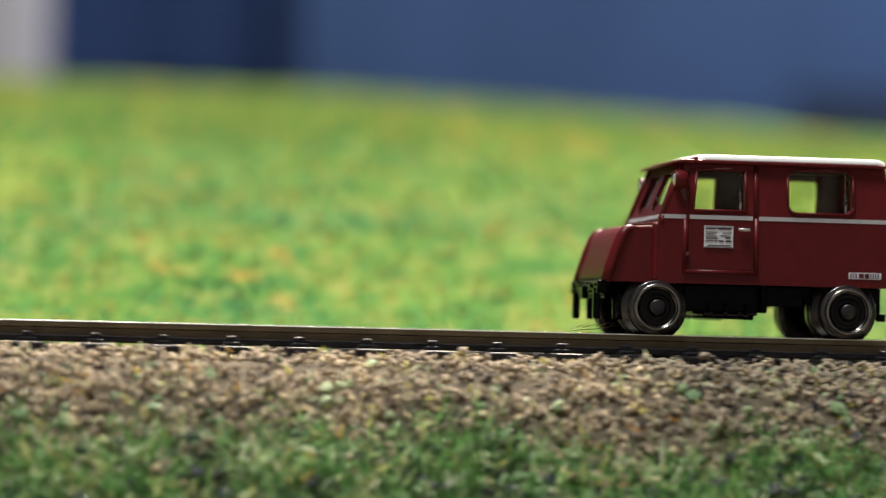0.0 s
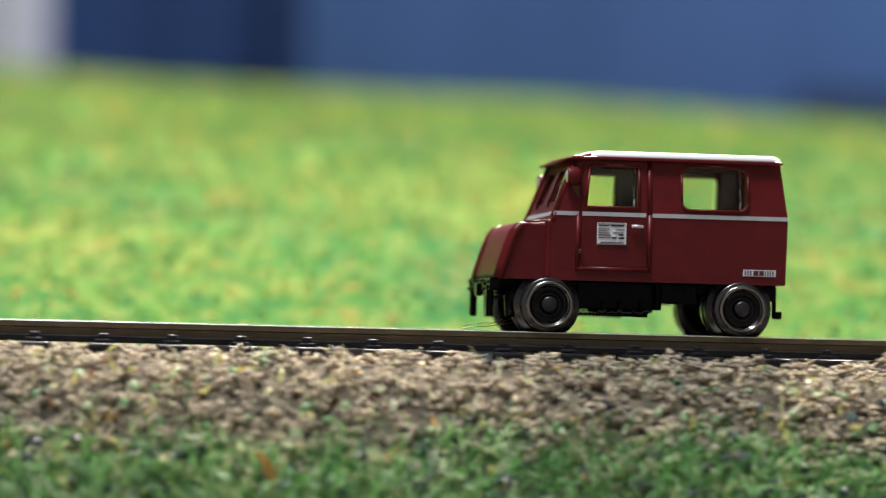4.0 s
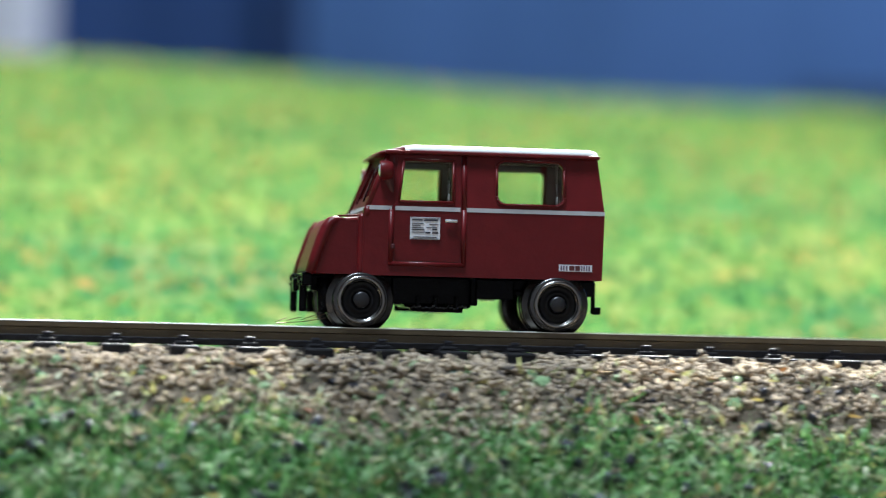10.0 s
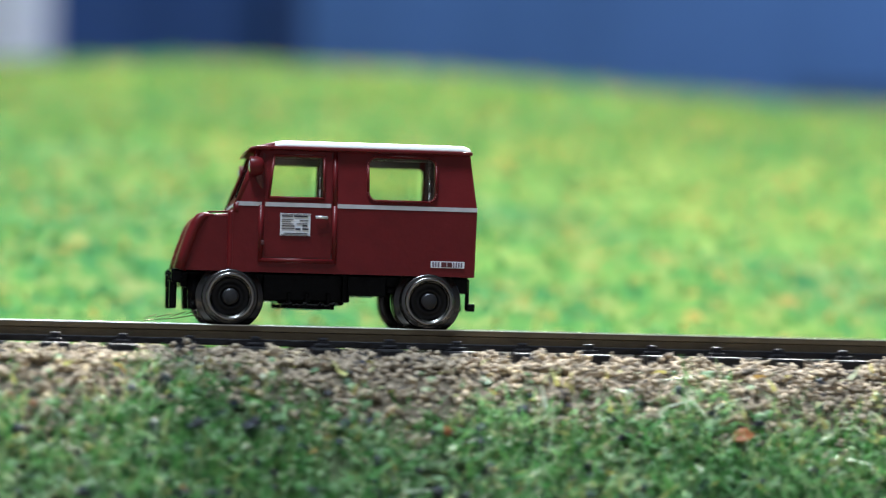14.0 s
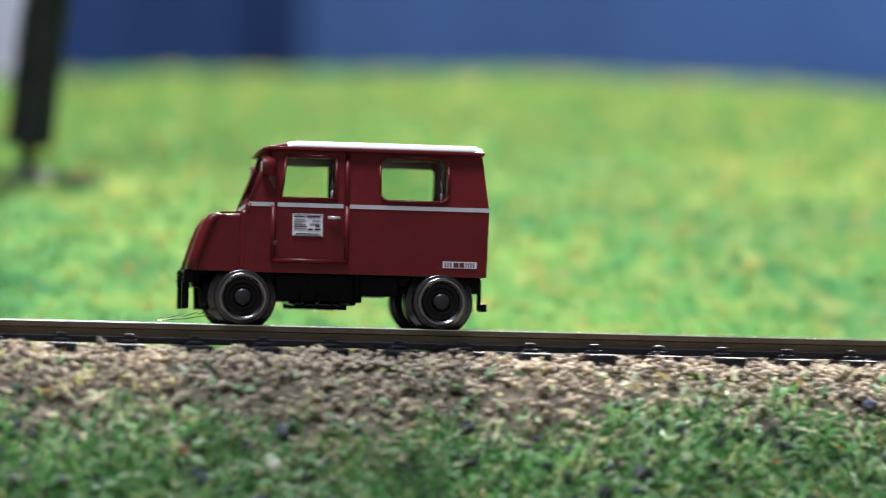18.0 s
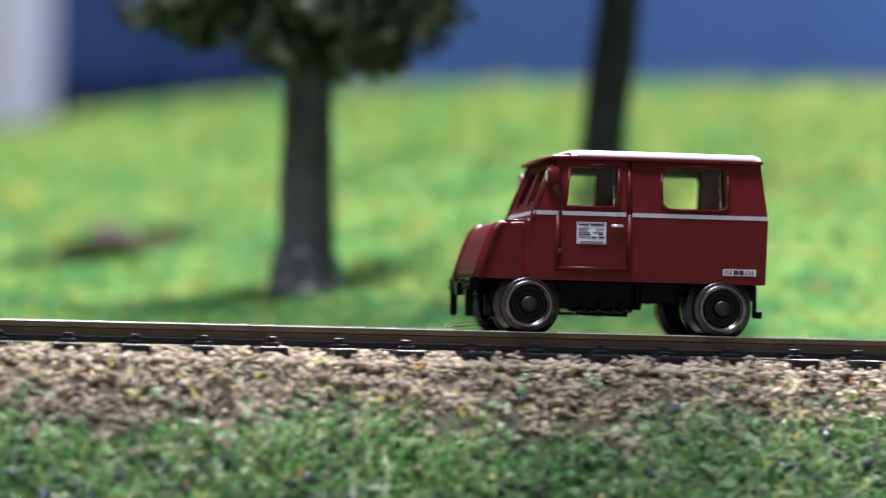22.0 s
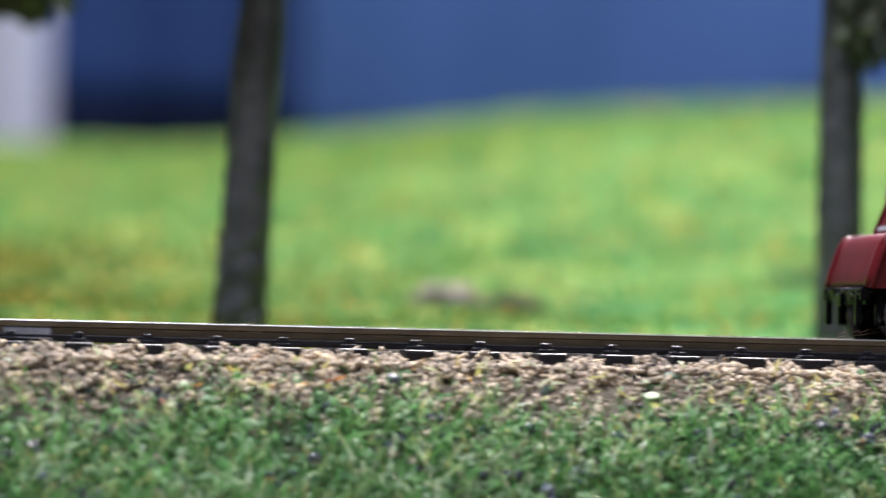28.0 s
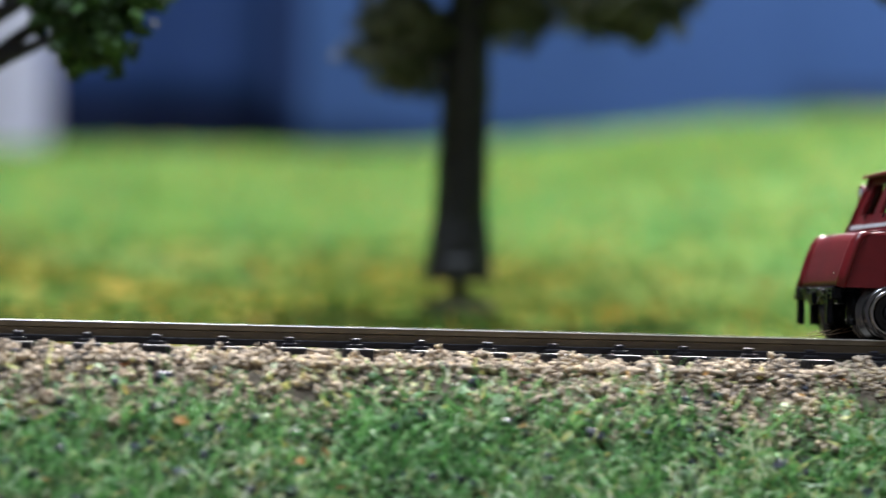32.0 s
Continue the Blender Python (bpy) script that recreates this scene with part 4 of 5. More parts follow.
def build_sides():
    low = [(-9.6, 5.35), (15.05, 5.35), (15.2, 12.1), (-9.6, 12.1)]
    high = [(-9.55, 12.1), (15.2, 12.1), (14.45, 17.95), (-7.0, 17.95)]
    for s in (-1, 1):
        wide = 0.0 if s < 0 else 0.8
        front_hole = [(-5.95, 13.0), (-0.55 + wide, 13.0), (-0.55 + wide, 17.1), (-5.5, 17.1), (-5.75, 16.8)]
        rear_hole = round_rect(4.15, 13.0, 10.85 + wide, 17.25, 0.75)
        bm = bmesh.new()
        plate(bm, low, [], 0.7, wall_place(s))
        plate(bm, high, [front_hole, rear_hole], 0.7, wall_place(s))
        wall = part("side_wall", bm, RED, trolley, "dull wine red body side")
        # window rims, a little proud of the wall
        bm = bmesh.new()
        plate(bm, round_rect(3.85, 12.7, 11.15 + wide, 17.5, 0.95), [rear_hole], 0.35, lambda u, v, w, s=s: (u, s * (side_y(v) + 0.12 - w), v))
        part("window_frame", bm, RED, wall)
        bm = bmesh.new()
        rim = round_rect(4.0, 12.85, 11.0 + wide, 17.38, 0.85)
        for (xa, za), (xb, zb) in zip(rim, rim[1:] + rim[:1]):
            tube(bm, (xa, s * (side_y(za) + 0.1), za), (xb, s * (side_y(zb) + 0.1), zb), 0.12, None, 10)
        part("window_bead", bm, RED, wall, smooth=True)
        bm = bmesh.new()
        rim = [(-6.05, 12.9), (-0.45 + wide, 12.9), (-0.45 + wide, 17.2), (-5.55, 17.2)]
        for (xa, za), (xb, zb) in zip(rim, rim[1:] + rim[:1]):
            tube(bm, (xa, s * (side_y(za) + 0.12), za), (xb, s * (side_y(zb) + 0.12), zb), 0.15, None, 10)
        part("window_bead", bm, RED, wall, smooth=True)
        bm = bmesh.new()
        plate(bm, [(4.0, 12.9), (11.0, 12.9), (11.0, 17.4), (4.0, 17.4)], [], 0.12, lambda u, v, w, s=s: (u, s * (side_y(v) - 0.42 - w), v))
        pane = part("window_pane", bm, GLASS, wall, "clear slightly yellowed window pane")
        pane.visible_shadow = False
        bm = bmesh.new()
        plate(bm, [(-6.1, 12.9), (-0.4, 12.9), (-0.4, 17.25), (-6.0, 17.25)], [], 0.12, lambda u, v, w, s=s: (u, s * (side_y(v) - 0.42 - w), v))
        pane = part("window_pane", bm, GLASS, wall, "clear slightly yellowed window pane")
        pane.visible_shadow = False
        # dark lining of the cab, and the moulded edges of the clear inserts
        for x0, x1 in ((-0.35 + wide, 4.0), (11.05 + wide, 14.2)):
            bm = bmesh.new()
            plate(bm, [(x0, 12.0), (x1, 12.0), (x1, 17.8), (x0, 17.8)], [], 0.25, lambda u, v, w, s=s: (u, s * (side_y(v) - 0.74 - w), v))
            part("lining", bm, LINING, wall, "grey glossy inner lining")
        bm = bmesh.new()
        plate(bm, [(-6.2, 17.08), (11.2, 17.08), (11.2, 17.8), (-6.2, 17.8)], [], 0.2, lambda u, v, w, s=s: (u, s * (side_y(v) - 0.76 - w), v))
        part("lining", bm, LINING, wall, "grey glossy inner lining")
        for x in (-0.85, 10.35):
            if s > 0:
                break
            bm = bmesh.new()
            for k in range(4):
                z0, z1 = 12.6 + 1.3 * k, 13.9 + 1.3 * k
                tube(bm, (x + 0.05 * (k % 2), s * (side_y(z0) - 0.85), z0), (x + 0.05 * ((k + 1) % 2), s * (side_y(z1) - 0.85), z1), 0.13, 0.11, 10)
            part("insert_edge", bm, LINING, wall, "grey edge of the clear window insert", True)
        # door leaf, proud of the side; dark strips round it paint the shadow lines
        door_out = [(-6.7, 6.65), (0.55, 6.65), (0.55, 12.0), (-6.7, 12.0)]
        bm = bmesh.new()
        plate(bm, [(-6.45, 6.9), (0.3, 6.9), (0.3, 12.1), (-6.45, 12.1)], [], 0.2, lambda u, v, w, s=s: (u, s * (side_y(v) + 0.10 - w), v))
        plate(bm, [(-6.45, 12.1), (0.3 + wide, 12.1), (0.3 + wide, 17.7), (-6.2, 17.7)], [front_hole], 0.25, lambda u, v, w, s=s: (u, s * (side_y(v) + 0.10 - w), v))
        door = part("door", bm, RED, trolley, "wine red cab door with a silver stripe")
        for lo, hi in (((-6.5, 6.74), (0.4, 6.9)), ((0.32, 6.74), (0.50, 17.6)), ((-6.62, 6.74), (-6.46, 17.4))):
            bm = bmesh.new()
            plate(bm, [lo, (hi[0], lo[1]), hi, (lo[0], hi[1])], [], 0.1, lambda u, v, w, s=s: (u, s * (side_y(v) + 0.04 - w), v))
            part("door_shade_line", bm, RED_DARK, door)
        for lo, hi in (((-6.95, 6.42), (0.82, 6.74)), ((0.50, 6.42), (0.86, 17.7)), ((-6.95, 6.42), (-6.62, 12.1))):
            bm = bmesh.new()
            mx, mz = (lo[0] + hi[0]) / 2, (lo[1] + hi[1]) / 2
            flat = hi[0] - lo[0] > hi[1] - lo[1]
            knots = [(lo[0], mz), (hi[0], mz)] if flat else [(mx, lo[1]), (mx, 12.2), (mx, hi[1])][:3 if hi[1] > 13 else 1] + ([] if hi[1] > 13 else [(mx, hi[1])])
            for (xa, za), (xb, zb) in zip(knots, knots[1:]):
                tube(bm, (xa, s * (side_y(za) - 0.07), za), (xb, s * (side_y(zb) - 0.07), zb), 0.27, None, 14)
            part("door_trim", bm, RED, door, smooth=True)
        bm = bmesh.new()
        tube(bm, (-1.3, s * (SIDE + 0.42), 11.02), (-0.1, s * (SIDE + 0.42), 11.0), 0.17, 0.17, 12)
        tube(bm, (-0.2, s * SIDE, 11.0), (-0.2, s * (SIDE + 0.45), 11.0), 0.16, None, 10)
        part("handle", bm, LENS, door, "chrome door handle", True)
        bm = bmesh.new()
        box(bm, (-6.75, s * (SIDE + 0.25) - 0.2, 8.05), (-6.4, s * (SIDE + 0.25) + 0.2, 8.55), 0.1)
        part("hinge", bm, RED_DARK, door)
        # silver waist stripe, in runs between door and corner
        for x0, x1, proud in ((-9.3, -6.75, 0.02), (-6.4, 0.25, 0.12), (0.78, 15.2, 0.02)):
            bm = bmesh.new()
            plate(bm, [(x0, 12.0), (x1, 12.0), (x1, 12.42), (x0, 12.42)], [], 0.2, lambda u, v, w, s=s, p=proud: (u, s * (side_y(v) + p + 0.03 - w), v))
            part("stripe", bm, SILVER, wall, "silver grey waist stripe")
        build_labels(s, wall, door)


def build_labels(s, wall, door):
    """The data panel on the door and the small plate at the rear; unreadable print becomes bars."""
    y = s * (SIDE + 0.13)
    bm = bmesh.new()
    box(bm, (-4.85, min(y, y + s * 0.05), 9.1), (-1.8, max(y, y + s * 0.05), 11.35))
    panel = part("data_panel", bm, LABEL, door, "pale grey printed data panel")
    bars = [(-4.7, 11.0, 1.1, 0.17), (-3.45, 10.98, 1.4, 0.24), (-4.7, 10.68, 1.2, 0.08), (-4.7, 10.48, 0.9, 0.08), (-4.7, 10.25, 1.2, 0.08), (-4.7, 10.02, 1.3, 0.13),
            (-4.7, 9.78, 1.3, 0.08), (-3.2, 10.3, 1.1, 0.08), (-2.9, 10.62, 0.9, 0.08), (-2.6, 10.05, 0.5, 0.22), (-3.3, 9.7, 0.5, 0.24), (-2.6, 9.7, 0.6, 0.24), (-4.5, 9.3, 2.4, 0.1), (-4.78, 9.16, 2.9, 0.05), (-4.78, 11.24, 2.9, 0.05)]
    for x, z, w, h in bars:
        if s > 0:
            break
        bm = bmesh.new()
        box(bm, (x, min(y + s * 0.05, y + s * 0.09), z), (x + w, max(y + s * 0.05, y + s * 0.09), z + h * 0.72))
        part("print_bar", bm, INK, panel)
    y = s * (SIDE + 0.02)
    bm = bmesh.new()
    box(bm, (10.55, min(y, y + s * 0.05), 6.24), (14.0, max(y, y + s * 0.05), 6.92))
    plate_ob = part("small_plate", bm, LABEL, wall, "narrow pale lettered plate")
    for x, w in ((10.7, 0.18), (10.98, 0.16), (11.24, 0.2), (11.62, 0.55), (12.24, 0.5), (12.84, 0.14), (13.08, 0.16), (13.34, 0.16), (13.6, 0.18)):
        if s > 0:
            break
        bm = bmesh.new()
        box(bm, (x, min(y + s * 0.05, y + s * 0.08), 6.32), (x + w, max(y + s * 0.05, y + s * 0.08), 6.83))
        part("print_bar", bm, RED_DARK if w > 0.4 else FADED, plate_ob)


def build_ends():
    # rear wall
    bm = bmesh.new()
    for z0, z1, x0, x1 in ((5.35, 12.1, 15.05, 15.2), (12.1, 17.95, 15.2, 14.45)):
        hole = [] if z0 < 12 else [round_rect(-5.2, 13.1, 5.2, 17.2, 0.7)]
        outer = [(-side_y(z0) + 0.7, z0), (side_y(z0) - 0.7, z0), (side_y(z1) - 0.7, z1), (-side_y(z1) + 0.7, z1)]
        plate(bm, outer, hole, 0.7, lambda u, v, w, z0=z0, z1=z1, x0=x0, x1=x1: (x0 + (x1 - x0) * (v - z0) / (z1 - z0) - w, u, v))
    rear = part("rear_wall", bm, RED, trolley)
    bm = bmesh.new()
    plate(bm, round_rect(-5.3, 13.0, 5.3, 17.3, 0.7), [], 0.12, lambda u, v, w: (15.2 - 0.75 * (v - 12.1) / 5.85 - 0.3 - w, u, v))
    pane = part("window_pane", bm, GLASS, rear)
    pane.visible_shadow = False
    # windscreen, raked, with two lights and a mullion
    def screen(u, v, w):
        return (-9.6 + 2.65 * (v - 11.4) / 6.5 + w, u, v)
    outer = [(-9.0, 11.2), (9.0, 11.2), (9.0, 12.2), (8.1, 17.95), (-8.1, 17.95), (-9.0, 12.2)]
    holes = [[(1.1, 13.5), (6.2, 13.5), (5.7, 16.9), (1.1, 16.9)], [(-6.2, 13.5), (-1.1, 13.5), (-1.1, 16.9), (-5.7, 16.9)]]
    bm = bmesh.new()
    plate(bm, outer, holes, 0.6, screen)
    front = part("windscreen_wall", bm, RED, trolley, "raked wine red windscreen frame")
    for hole in holes:
        bm = bmesh.new()
        plate(bm, [(u * 1.02, v) for u, v in hole], [], 0.1, lambda u, v, w: screen(u, v, w + 0.35))
        pane = part("windscreen_pane", bm, GLASS, front)
        pane.visible_shadow = False
        bm = bmesh.new()
        mid = sum(u for u, v in hole) / 4
        tube(bm, Vector(screen(mid, 13.0, -0.15)), Vector(screen(mid * 0.7, 16.0, -0.2)), 0.10, 0.06, 8)
        part("wiper", bm, BLACK, front)
    for s in (-1, 1):
        bm = bmesh.new()
        plate(bm, [(s * 9.0, 12.0), (0.0, 12.0), (0.0, 12.42), (s * 9.0, 12.42)], [], 0.15, lambda u, v, w: screen(u, v, w - 0.06))
        part("stripe", bm, SILVER, front)
    for s in (-1, 1):
        bm = bmesh.new()
        tube(bm, (-9.3, s * 8.7, 11.3), (-9.15, s * 8.68, 12.3), 0.38, None, 12)
        tube(bm, (-9.15, s * 8.68, 12.2), (-6.95, s * 7.85, 17.95), 0.36, None, 12)
        part("screen_post", bm, RED, front, smooth=True)
    # cab floor
    bm = bmesh.new()
    box(bm, (-9.0, -8.2, 5.4), (14.6, 8.2, 5.9))
    part("cab_floor", bm, INSIDE, trolley)
    for x in (-1.6, 9.0):
        bm = bmesh.new()
        box(bm, (x, -6.5, 5.9), (x + 3.6, 6.5, 8.6), 0.4)
        box(bm, (x + 2.9, -6.5, 8.3), (x + 3.7, 6.5, 12.6), 0.3)
        part("bench_seat", bm, INSIDE, trolley, "grey moulded bench seat")


def build_bonnet():
    """The sloping nose: a flat raked panel between two rounded wings."""
    profile = [(-15.0, 5.45), (-14.9, 6.2), (-14.6, 7.3), (-14.0, 9.2), (-13.65, 10.3), (-13.2, 10.95), (-12.5, 11.25), (-9.2, 11.45)]
    bm = bmesh.new()
    rings = []
    for k in range(17):
        y = -7.6 + 15.2 * k / 16
        drop = 0.25 * abs(y / 7.6) ** 3
        rings.append([Vector((x, y, z - drop * (z > 9))) * MM for x, z in profile] + [Vector((-9.2, y, 5.4)) * MM])
    sweep(bm, rings, None)
    bonnet = part("bonnet", bm, RED, trolley, "sloping wine red bonnet", True)
    for s in (-1, 1):
        bm = bmesh.new()
        rings = []
        path = [(-14.9, 5.5), (-14.5, 6.9), (-13.85, 8.9), (-13.35, 10.1), (-12.9, 10.75), (-12.4, 11.0), (-11.4, 11.05)]
        for k, (x, z) in enumerate(path):
            a = path[max(k - 1, 0)]
            b = path[min(k + 1, len(path) - 1)]
            way = Vector((b[0] - a[0], 0, b[1] - a[1])).normalized()
            out = Vector((-way.z, 0, way.x))
            ring = []
            slim = (1, 1, 1, 1, 0.95, 0.75, 0.35)[k]
            for i in range(12):
                t = 2 * math.pi * i / 12
                ring.append((Vector((x, s * 7.75, z)) + Vector((0, 1, 0)) * 0.95 * slim * math.cos(t) + out * (0.62 * slim * math.sin(t) - 0.15)) * MM)
            rings.append(ring)
        sweep(bm, rings, None)
        part("wing", bm, RED, bonnet, smooth=True)
        bm = bmesh.new()
        plate(bm, [(-14.8, 5.4), (-9.3, 5.4), (-9.3, 11.0), (-12.0, 10.85), (-12.75, 10.5), (-13.35, 9.8), (-13.85, 8.6), (-14.5, 6.6)], [], 0.6, lambda u, v, w, s=s: (u, s * (8.3 - w), v))
        part("side_panel", bm, RED, bonnet)
        bm = bmesh.new()
        box(bm, (-10.1, s * 8.25 - 0.6, 5.4), (-9.2, s * 8.25 + 0.6, 11.6), 0.42, 4)
        part("corner_post", bm, RED, bonnet)
        bm = bmesh.new()
        tube(bm, (-12.1, s * 7.7, 11.30), (-9.9, s * 7.9, 11.42), 0.10, None, 8)
        part("bonnet_edge", bm, RED, bonnet, smooth=True)
    for y in (-5.2, 5.2):
        bm = bmesh.new()
        tube(bm, (-14.75, y, 6.9), (-14.5, y, 7.0), 0.08, 0.06, 8)
        part("rivet", bm, TYRE, bonnet)


def build_lamps():
    """Round signal lamps on the screen posts, lens to the front."""
    for s in (-1, 1):
        root_x, root_y, root_z = -7.35, s * 8.75, 16.0
        bm = bmesh.new()
        lathe(bm, [(0, 0.75), (0.62, 0.72), (0.9, 0.5), (1.0, 0.1), (1.0, -0.55), (0.96, -0.72), (0.86, -0.72), (0.84, -0.5), (0, -0.5)], 24)
        bmesh.ops.rotate(bm, cent=(0, 0, 0), matrix=Matrix.Rotation(radians(-90), 3, "Z"), verts=bm.verts[:])
        bmesh.ops.translate(bm, vec=Vector((root_x, root_y, root_z)) * MM, verts=bm.verts[:])
        lamp = part("headlamp", bm, RED, trolley, "round red headlamp housing", True)
        bm = bmesh.new()
        lathe(bm, [(0, -0.85), (0.5, -0.78), (0.84, -0.55), (0.84, -0.4), (0, -0.4)], 20)
        bmesh.ops.rotate(bm, cent=(0, 0, 0), matrix=Matrix.Rotation(radians(-90), 3, "Z"), verts=bm.verts[:])
        bmesh.ops.translate(bm, vec=Vector((root_x, root_y, root_z)) * MM, verts=bm.verts[:])
        part("lens", bm, LENS, lamp, "clear domed lens", True)
        bm = bmesh.new()
        tube(bm, (root_x + 0.2, s * 8.6, root_z - 0.7), (root_x + 0.75, s * 8.5, 13.6), 0.55, 0.2, 10)
        part("bracket", bm, RED_DARK, lamp)


def build_roof():
    bm = bmesh.new()
    rings = []
    for x, grow, dz in ((-5.7, -0.2, -0.42), (-5.3, 0.0, -0.12), (-4.6, 0.05, 0.0), (13.6, 0.05, 0.0), (14.3, -0.1, -0.2), (14.5, -0.2, -0.34)):
        w = 8.45 + grow
        ring = []
        for u, v in ((-w, 18.0), (-w, 18.32), (-w + 0.32, 18.74), (-w * 0.6, 18.88), (0, 18.94), (w * 0.6, 18.88), (w - 0.32, 18.74), (w, 18.32), (w, 18.0)):
            ring.append(Vector((x, u, max(18.0, v + dz) if v > 18.1 else 17.98)) * MM)
        rings.append(ring)
    sweep(bm, rings, None)
    roof = part("roof", bm, WHITE, trolley, "white painted roof, slightly domed", True)
    bm = bmesh.new()
    rings = []
    for x, top in ((-8.05, 17.86), (-7.9, 18.0), (-5.7, 18.52), (-5.5, 18.5)):
        ring = [Vector((x, u, v)) * MM for u, v in ((-8.4, 17.7), (-8.45, top - 0.12), (-8.0, top + 0.02), (0, top + 0.1), (8.0, top + 0.02), (8.45, top - 0.12), (8.4, 17.7))]
        rings.append(ring)
    sweep(bm, rings, None)
    part("visor", bm, RED, roof, "wine red visor sloping over the windscreen", True)
    for s in (-1, 1):
        bm = bmesh.new()
        box(bm, (-7.5, s * 8.45 - 0.30, 17.78), (14.65, s * 8.45 + 0.30, 18.14), 0.12)
        part("gutter", bm, RED, roof, "red rain gutter")
    bm = bmesh.new()
    box(bm, (14.3, -8.1, 17.76), (14.72, 8.1, 18.12), 0.12)
    part("gutter", bm, RED, roof)


def build_underframe():
    bm = bmesh.new()
    box(bm, (-14.6, -6.0, 3.7), (14.9, 6.0, 5.34), 0.15)
    frame_ob = part("underframe", bm, BLACK, trolley, "glossy black underframe")
    for s in (-1, 1):
        bm = bmesh.new()
        box(bm, (-6.3, s * 6.3 - 0.3, 2.5), (2.6, s * 6.3 + 0.3, 5.3), 0.15)
        box(bm, (2.4, s * 6.3 - 0.25, 3.2), (6.4, s * 6.3 + 0.25, 5.3), 0.15)
        part("sole_bar", bm, BLACK, frame_ob)
        bm = bmesh.new()
        tube(bm, (-4.4, s * 6.9, 2.15), (1.0, s * 6.9, 2.05), 0.32, None, 12)
        part("silencer", bm, BLACK, frame_ob, smooth=True)
        rough_edge = random.Random(21)
        for k in range(16):
            bm = bmesh.new()
            x = -4.3 + 0.36 * k
            tube(bm, (x, s * 7.15, 2.2 + rough_edge.uniform(-0.15, 0.15)), (x + 0.3, s * 7.25, 2.35 + rough_edge.uniform(-0.2, 0.2)), rough_edge.uniform(0.1, 0.2), 0.08, 7)
            part("casting_lump", bm, GLOSS_BLACK, frame_ob)
        for x in (-3.6, -1.8, 0.4):
            bm = bmesh.new()
            box(bm, (x - 0.2, s * 6.9 - 0.35, 1.8), (x + 0.2, s * 6.9 + 0.4, 3.4), 0.08)
            part("clip", bm, BLACK, frame_ob)
        bm = bmesh.new()
        tube(bm, (2.0, s * 7.3, 2.6), (2.0, s * 7.3, 5.3), 0.35, None, 10)
        tube(bm, (6.4, s * 7.2, 3.9), (7.2, s * 7.2, 3.9), 0.42, 0.3, 10)
        part("step_bracket", bm, BLACK, frame_ob)
        bm = bmesh.new()
        box(bm, (-15.7, s * 5.8 - 0.5, 1.5), (-14.95, s * 5.8 + 0.5, 4.8), 0.2)
        part("rail_guard", bm, BLACK, frame_ob)
        bm = bmesh.new()
        tube(bm, (-13.3, s * 7.2, 1.5), (-13.4, s * 7.2, 5.0), 0.55, 0.7, 10)
        part("sand_pipe", bm, BLACK, frame_ob, smooth=True)
        bm = bmesh.new()
        box(bm, (14.8, s * 5.0 - 0.4, 1.9), (15.7, s * 5.0 + 0.4, 2.7), 0.12)
        box(bm, (14.7, s * 5.0 - 0.3, 2.0), (15.1, s * 5.0 + 0.3, 5.2), 0.1)
        part("rear_step", bm, BLACK, frame_ob)
    bm = bmesh.new()
    box(bm, (-4.6, -3.4, 2.2), (2.4, 3.4, 3.8), 0.3)
    part("gearbox", bm, BLACK, frame_ob)
    bm = bmesh.new()
    box(bm, (-15.6, -7.6, 4.1), (-14.5, 7.6, 5.5), 0.2)
    beam = part("buffer_beam", bm, BLACK, frame_ob, "pitted black buffer beam")
    bm = bmesh.new()
    box(bm, (-15.95, -1.0, 3.6), (-15.3, 1.0, 5.0), 0.2)
    part("coupling_hook", bm, BLACK, frame_ob)
    s = random.Random(4)
    for k in range(26):
        bm = bmesh.new()
        y, z = s.uniform(-7.4, 7.4), s.uniform(4.2, 5.5)
        tube(bm, (-15.55, y, z), (-15.8, y, z), s.uniform(0.12, 0.26), 0.08, 7)
        part("bolt", bm, BLACK, frame_ob)


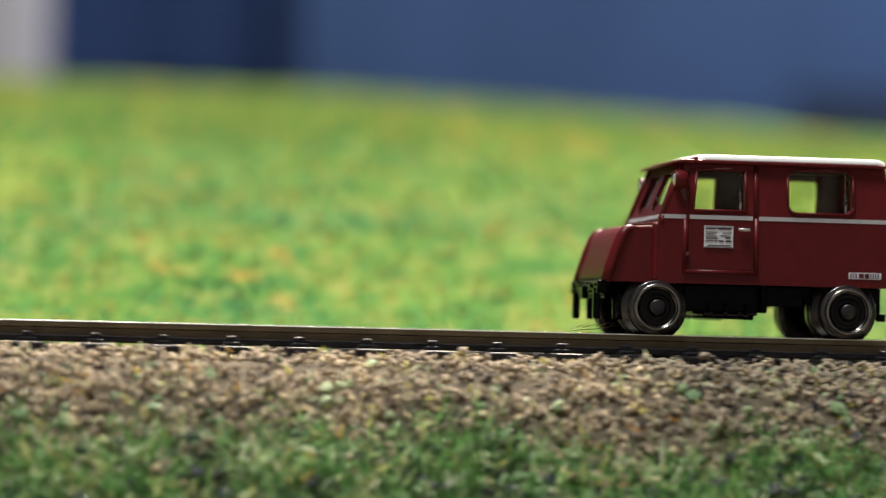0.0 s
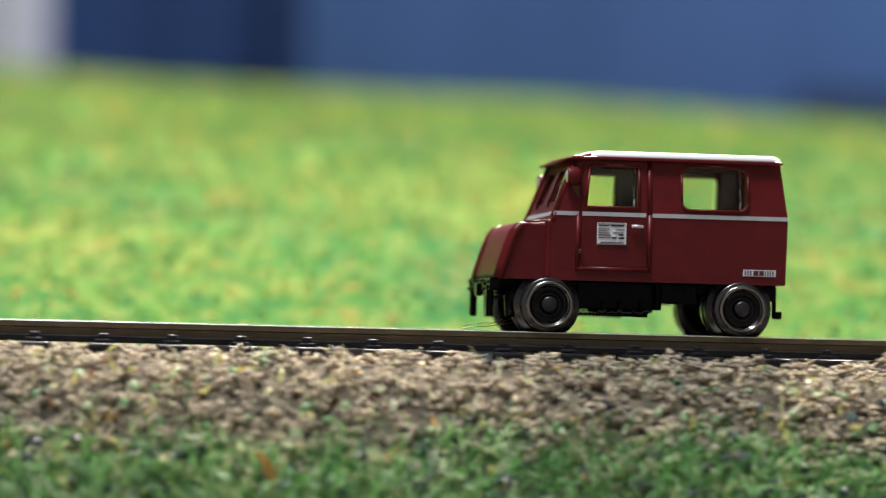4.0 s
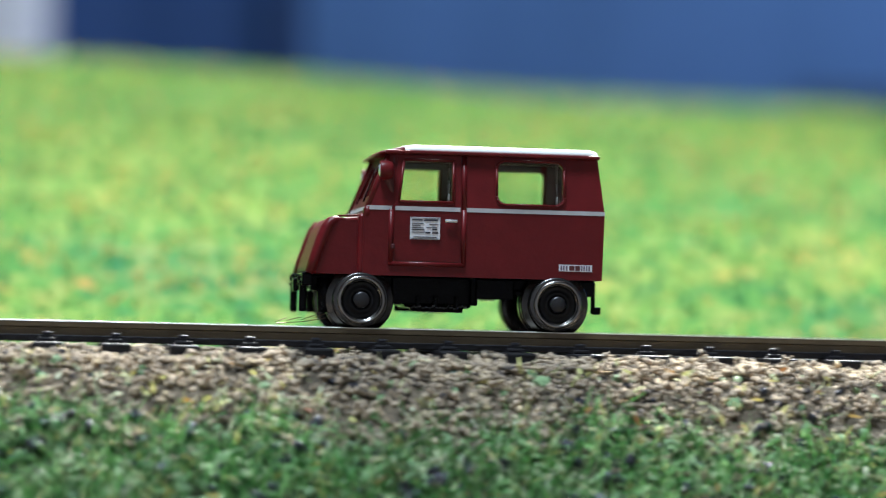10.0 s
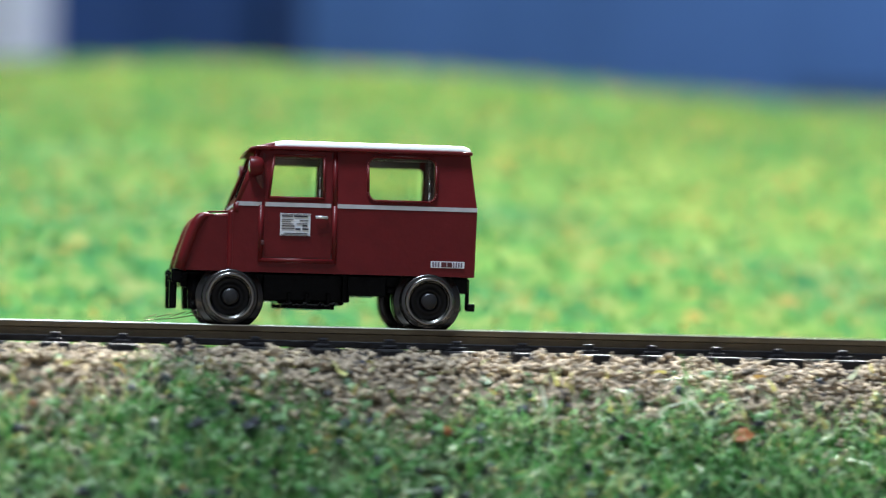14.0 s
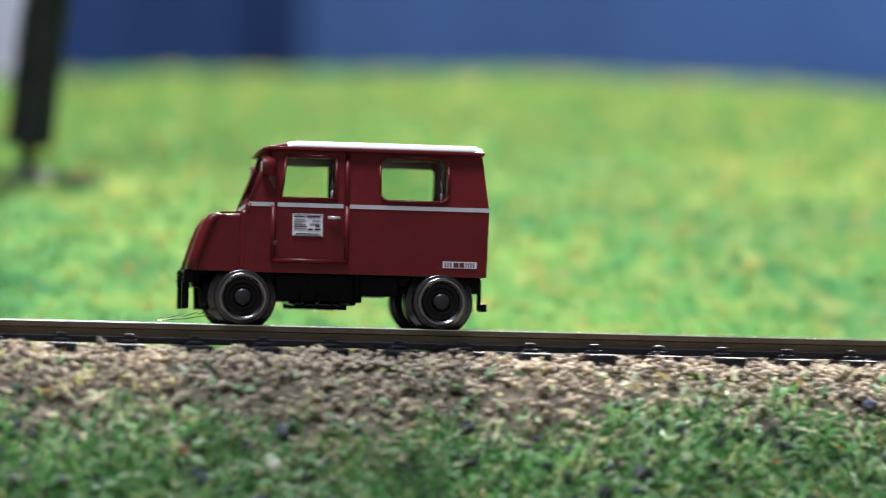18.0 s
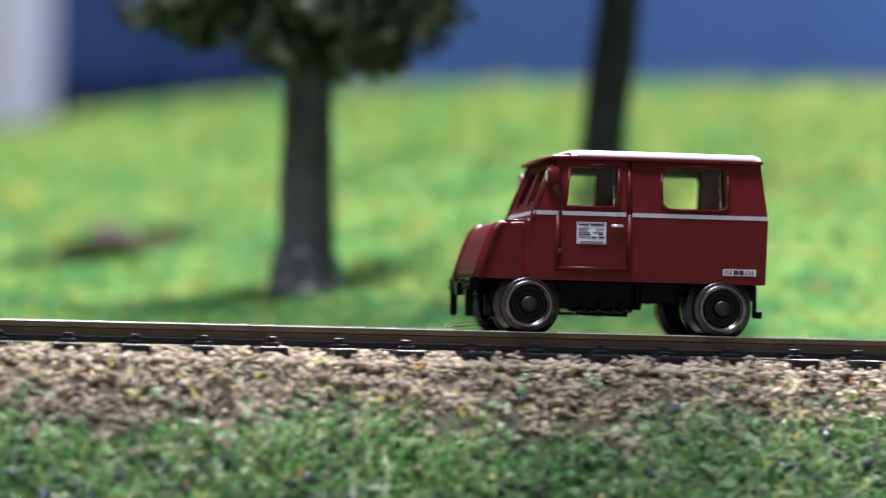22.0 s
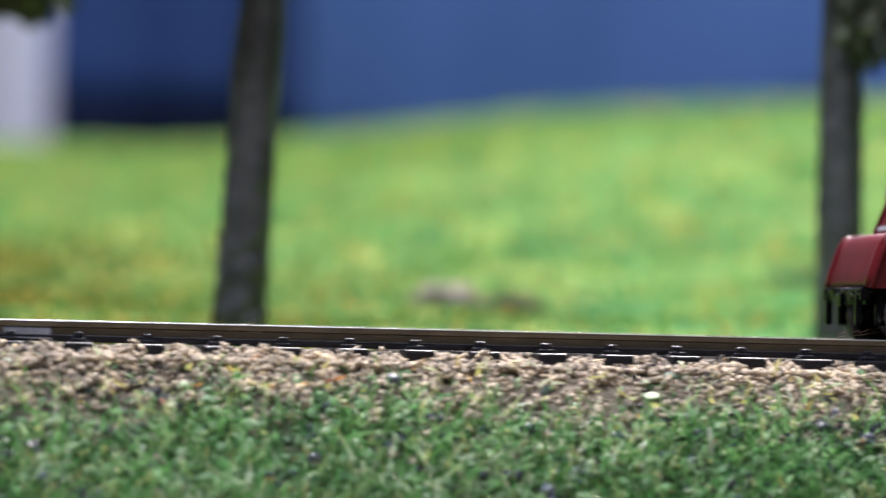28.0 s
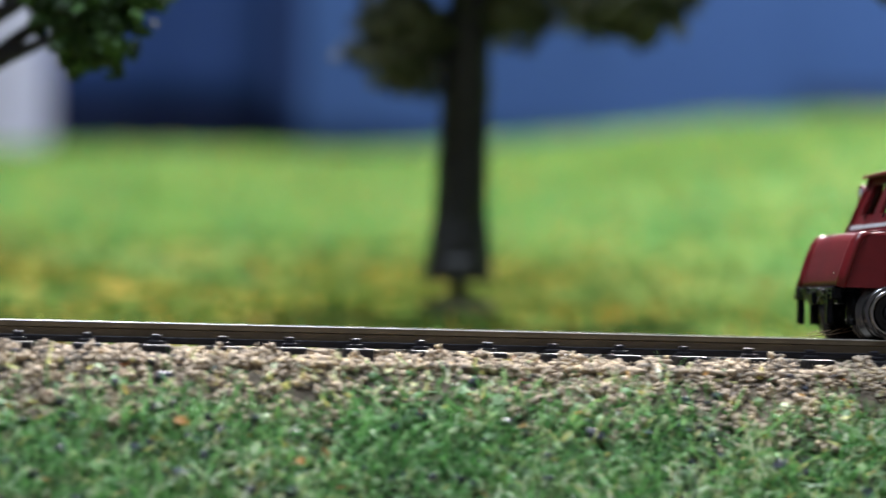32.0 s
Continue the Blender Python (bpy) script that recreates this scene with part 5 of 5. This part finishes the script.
def build_wheels():
    for x in (-9.7, 10.4):
        bm = bmesh.new()
        tube(bm, (0, -8.6, 0), (0, 8.6, 0), 0.7, None, 16)
        wheelset = part("wheelset", bm, HUB, trolley, "turning axle with two flanged wheels", True)
        wheelset.location = (x * MM, 0, 2.8 * MM)
        for s in (-1, 1):
            bm = bmesh.new()
            lathe(bm, [(2.04, s * 9.66), (2.08, s * 9.93), (2.2, s * 10.0), (2.36, s * 9.96), (2.46, s * 9.82), (2.47, s * 9.6), (2.34, s * 9.4), (2.22, s * 9.3), (2.22, s * 9.12), (1.8, s * 9.1), (1.8, s * 9.5), (2.04, s * 9.66)], 56)
            tyre = part("tyre", bm, TYRE, wheelset, "bright nickel tyre with a deep flange", True)
            bm = bmesh.new()
            lathe(bm, [(2.0, s * 9.11), (2.66, s * 9.11), (2.78, s * 9.0), (2.80, s * 8.25), (2.92, s * 8.08), (3.36, s * 7.95), (3.48, s * 7.8), (3.5, s * 7.3),
                       (3.42, s * 7.12), (3.2, s * 7.05), (3.2, s * 6.85), (3.44, s * 6.75), (3.54, s * 6.5), (3.52, s * 5.5), (3.3, s * 5.3), (2.3, s * 5.4), (1.8, s * 7.6), (2.0, s * 9.11)], 56)
            part("tread", bm, TREAD, tyre, "satin grey tread and flange", True)
            bm = bmesh.new()
            lathe(bm, [(0, s * 9.45), (0.9, s * 9.45), (0.98, s * 9.55), (1.3, s * 9.55), (1.4, s * 9.42), (1.9, s * 9.42), (2.09, s * 9.72), (2.09, s * 9.3), (1.79, s * 9.2), (1.79, s * 7.5), (0, s * 7.5)], 48)
            part("wheel_disc", bm, DISC, wheelset, "dark blackened wheel disc", True)
            bm = bmesh.new()
            lathe(bm, [(0, s * 10.0), (0.66, s * 9.97), (0.82, s * 9.86), (0.86, s * 9.4), (0, s * 9.4)], 28)
            part("axle_end", bm, HUB, wheelset, "grey axle end", True)
        WHEELSETS.append((wheelset, x))


def build_wire():
    """A thin loose wire that trails in front of the leading axle."""
    pts = [(-12.9, -6.0, 0.9), (-14.0, -6.4, 0.7), (-15.5, -6.9, 0.45), (-17.0, -7.4, 0.35), (-18.2, -8.0, 0.2)]
    for k, shift in enumerate((0.0, 0.35)):
        bm = bmesh.new()
        for a, b in zip(pts, pts[1:]):
            tube(bm, Vector(a) + Vector((0, 0, shift * (1 + 0.4 * k))), Vector(b) + Vector((0, 0.3 * shift, shift * 0.6)), 0.04, None, 6)
        part("wire", bm, COPPER, trolley, "thin bare copper wire")


build_sides()
build_ends()
build_bonnet()
build_lamps()
build_roof()
build_underframe()
build_wheels()
build_wire()
tagged(trolley, "wine red model rail trolley with a white roof, on the track", "rail trolley")


def motions():
    """The diorama glides past at an even pace; the trolley rolls along its track, its wheels turning."""
    for ob, m in MOVERS:
        walk(ob, [(t, Matrix.Translation((SPEED * t * MM, 0, 0)) @ m) for t in (0.0, 8.0, 16.0, 24.0, SECONDS)])
    walk(trolley, [(t, pose(x * MM, 0, 0)) for t, x in TROLLEY_ROWS])
    for wheelset, x in WHEELSETS:
        rows = []
        for k in range(int(SECONDS / 0.16) + 1):
            t = k * 0.16
            here = float(np.interp(t, [r[0] for r in TROLLEY_ROWS], [r[1] for r in TROLLEY_ROWS]))
            rows.append((t, pose(x * MM, 0, 2.8 * MM, 0, math.degrees((here - SPEED * t) / 2.8))))
        walk(wheelset, rows)


motions()
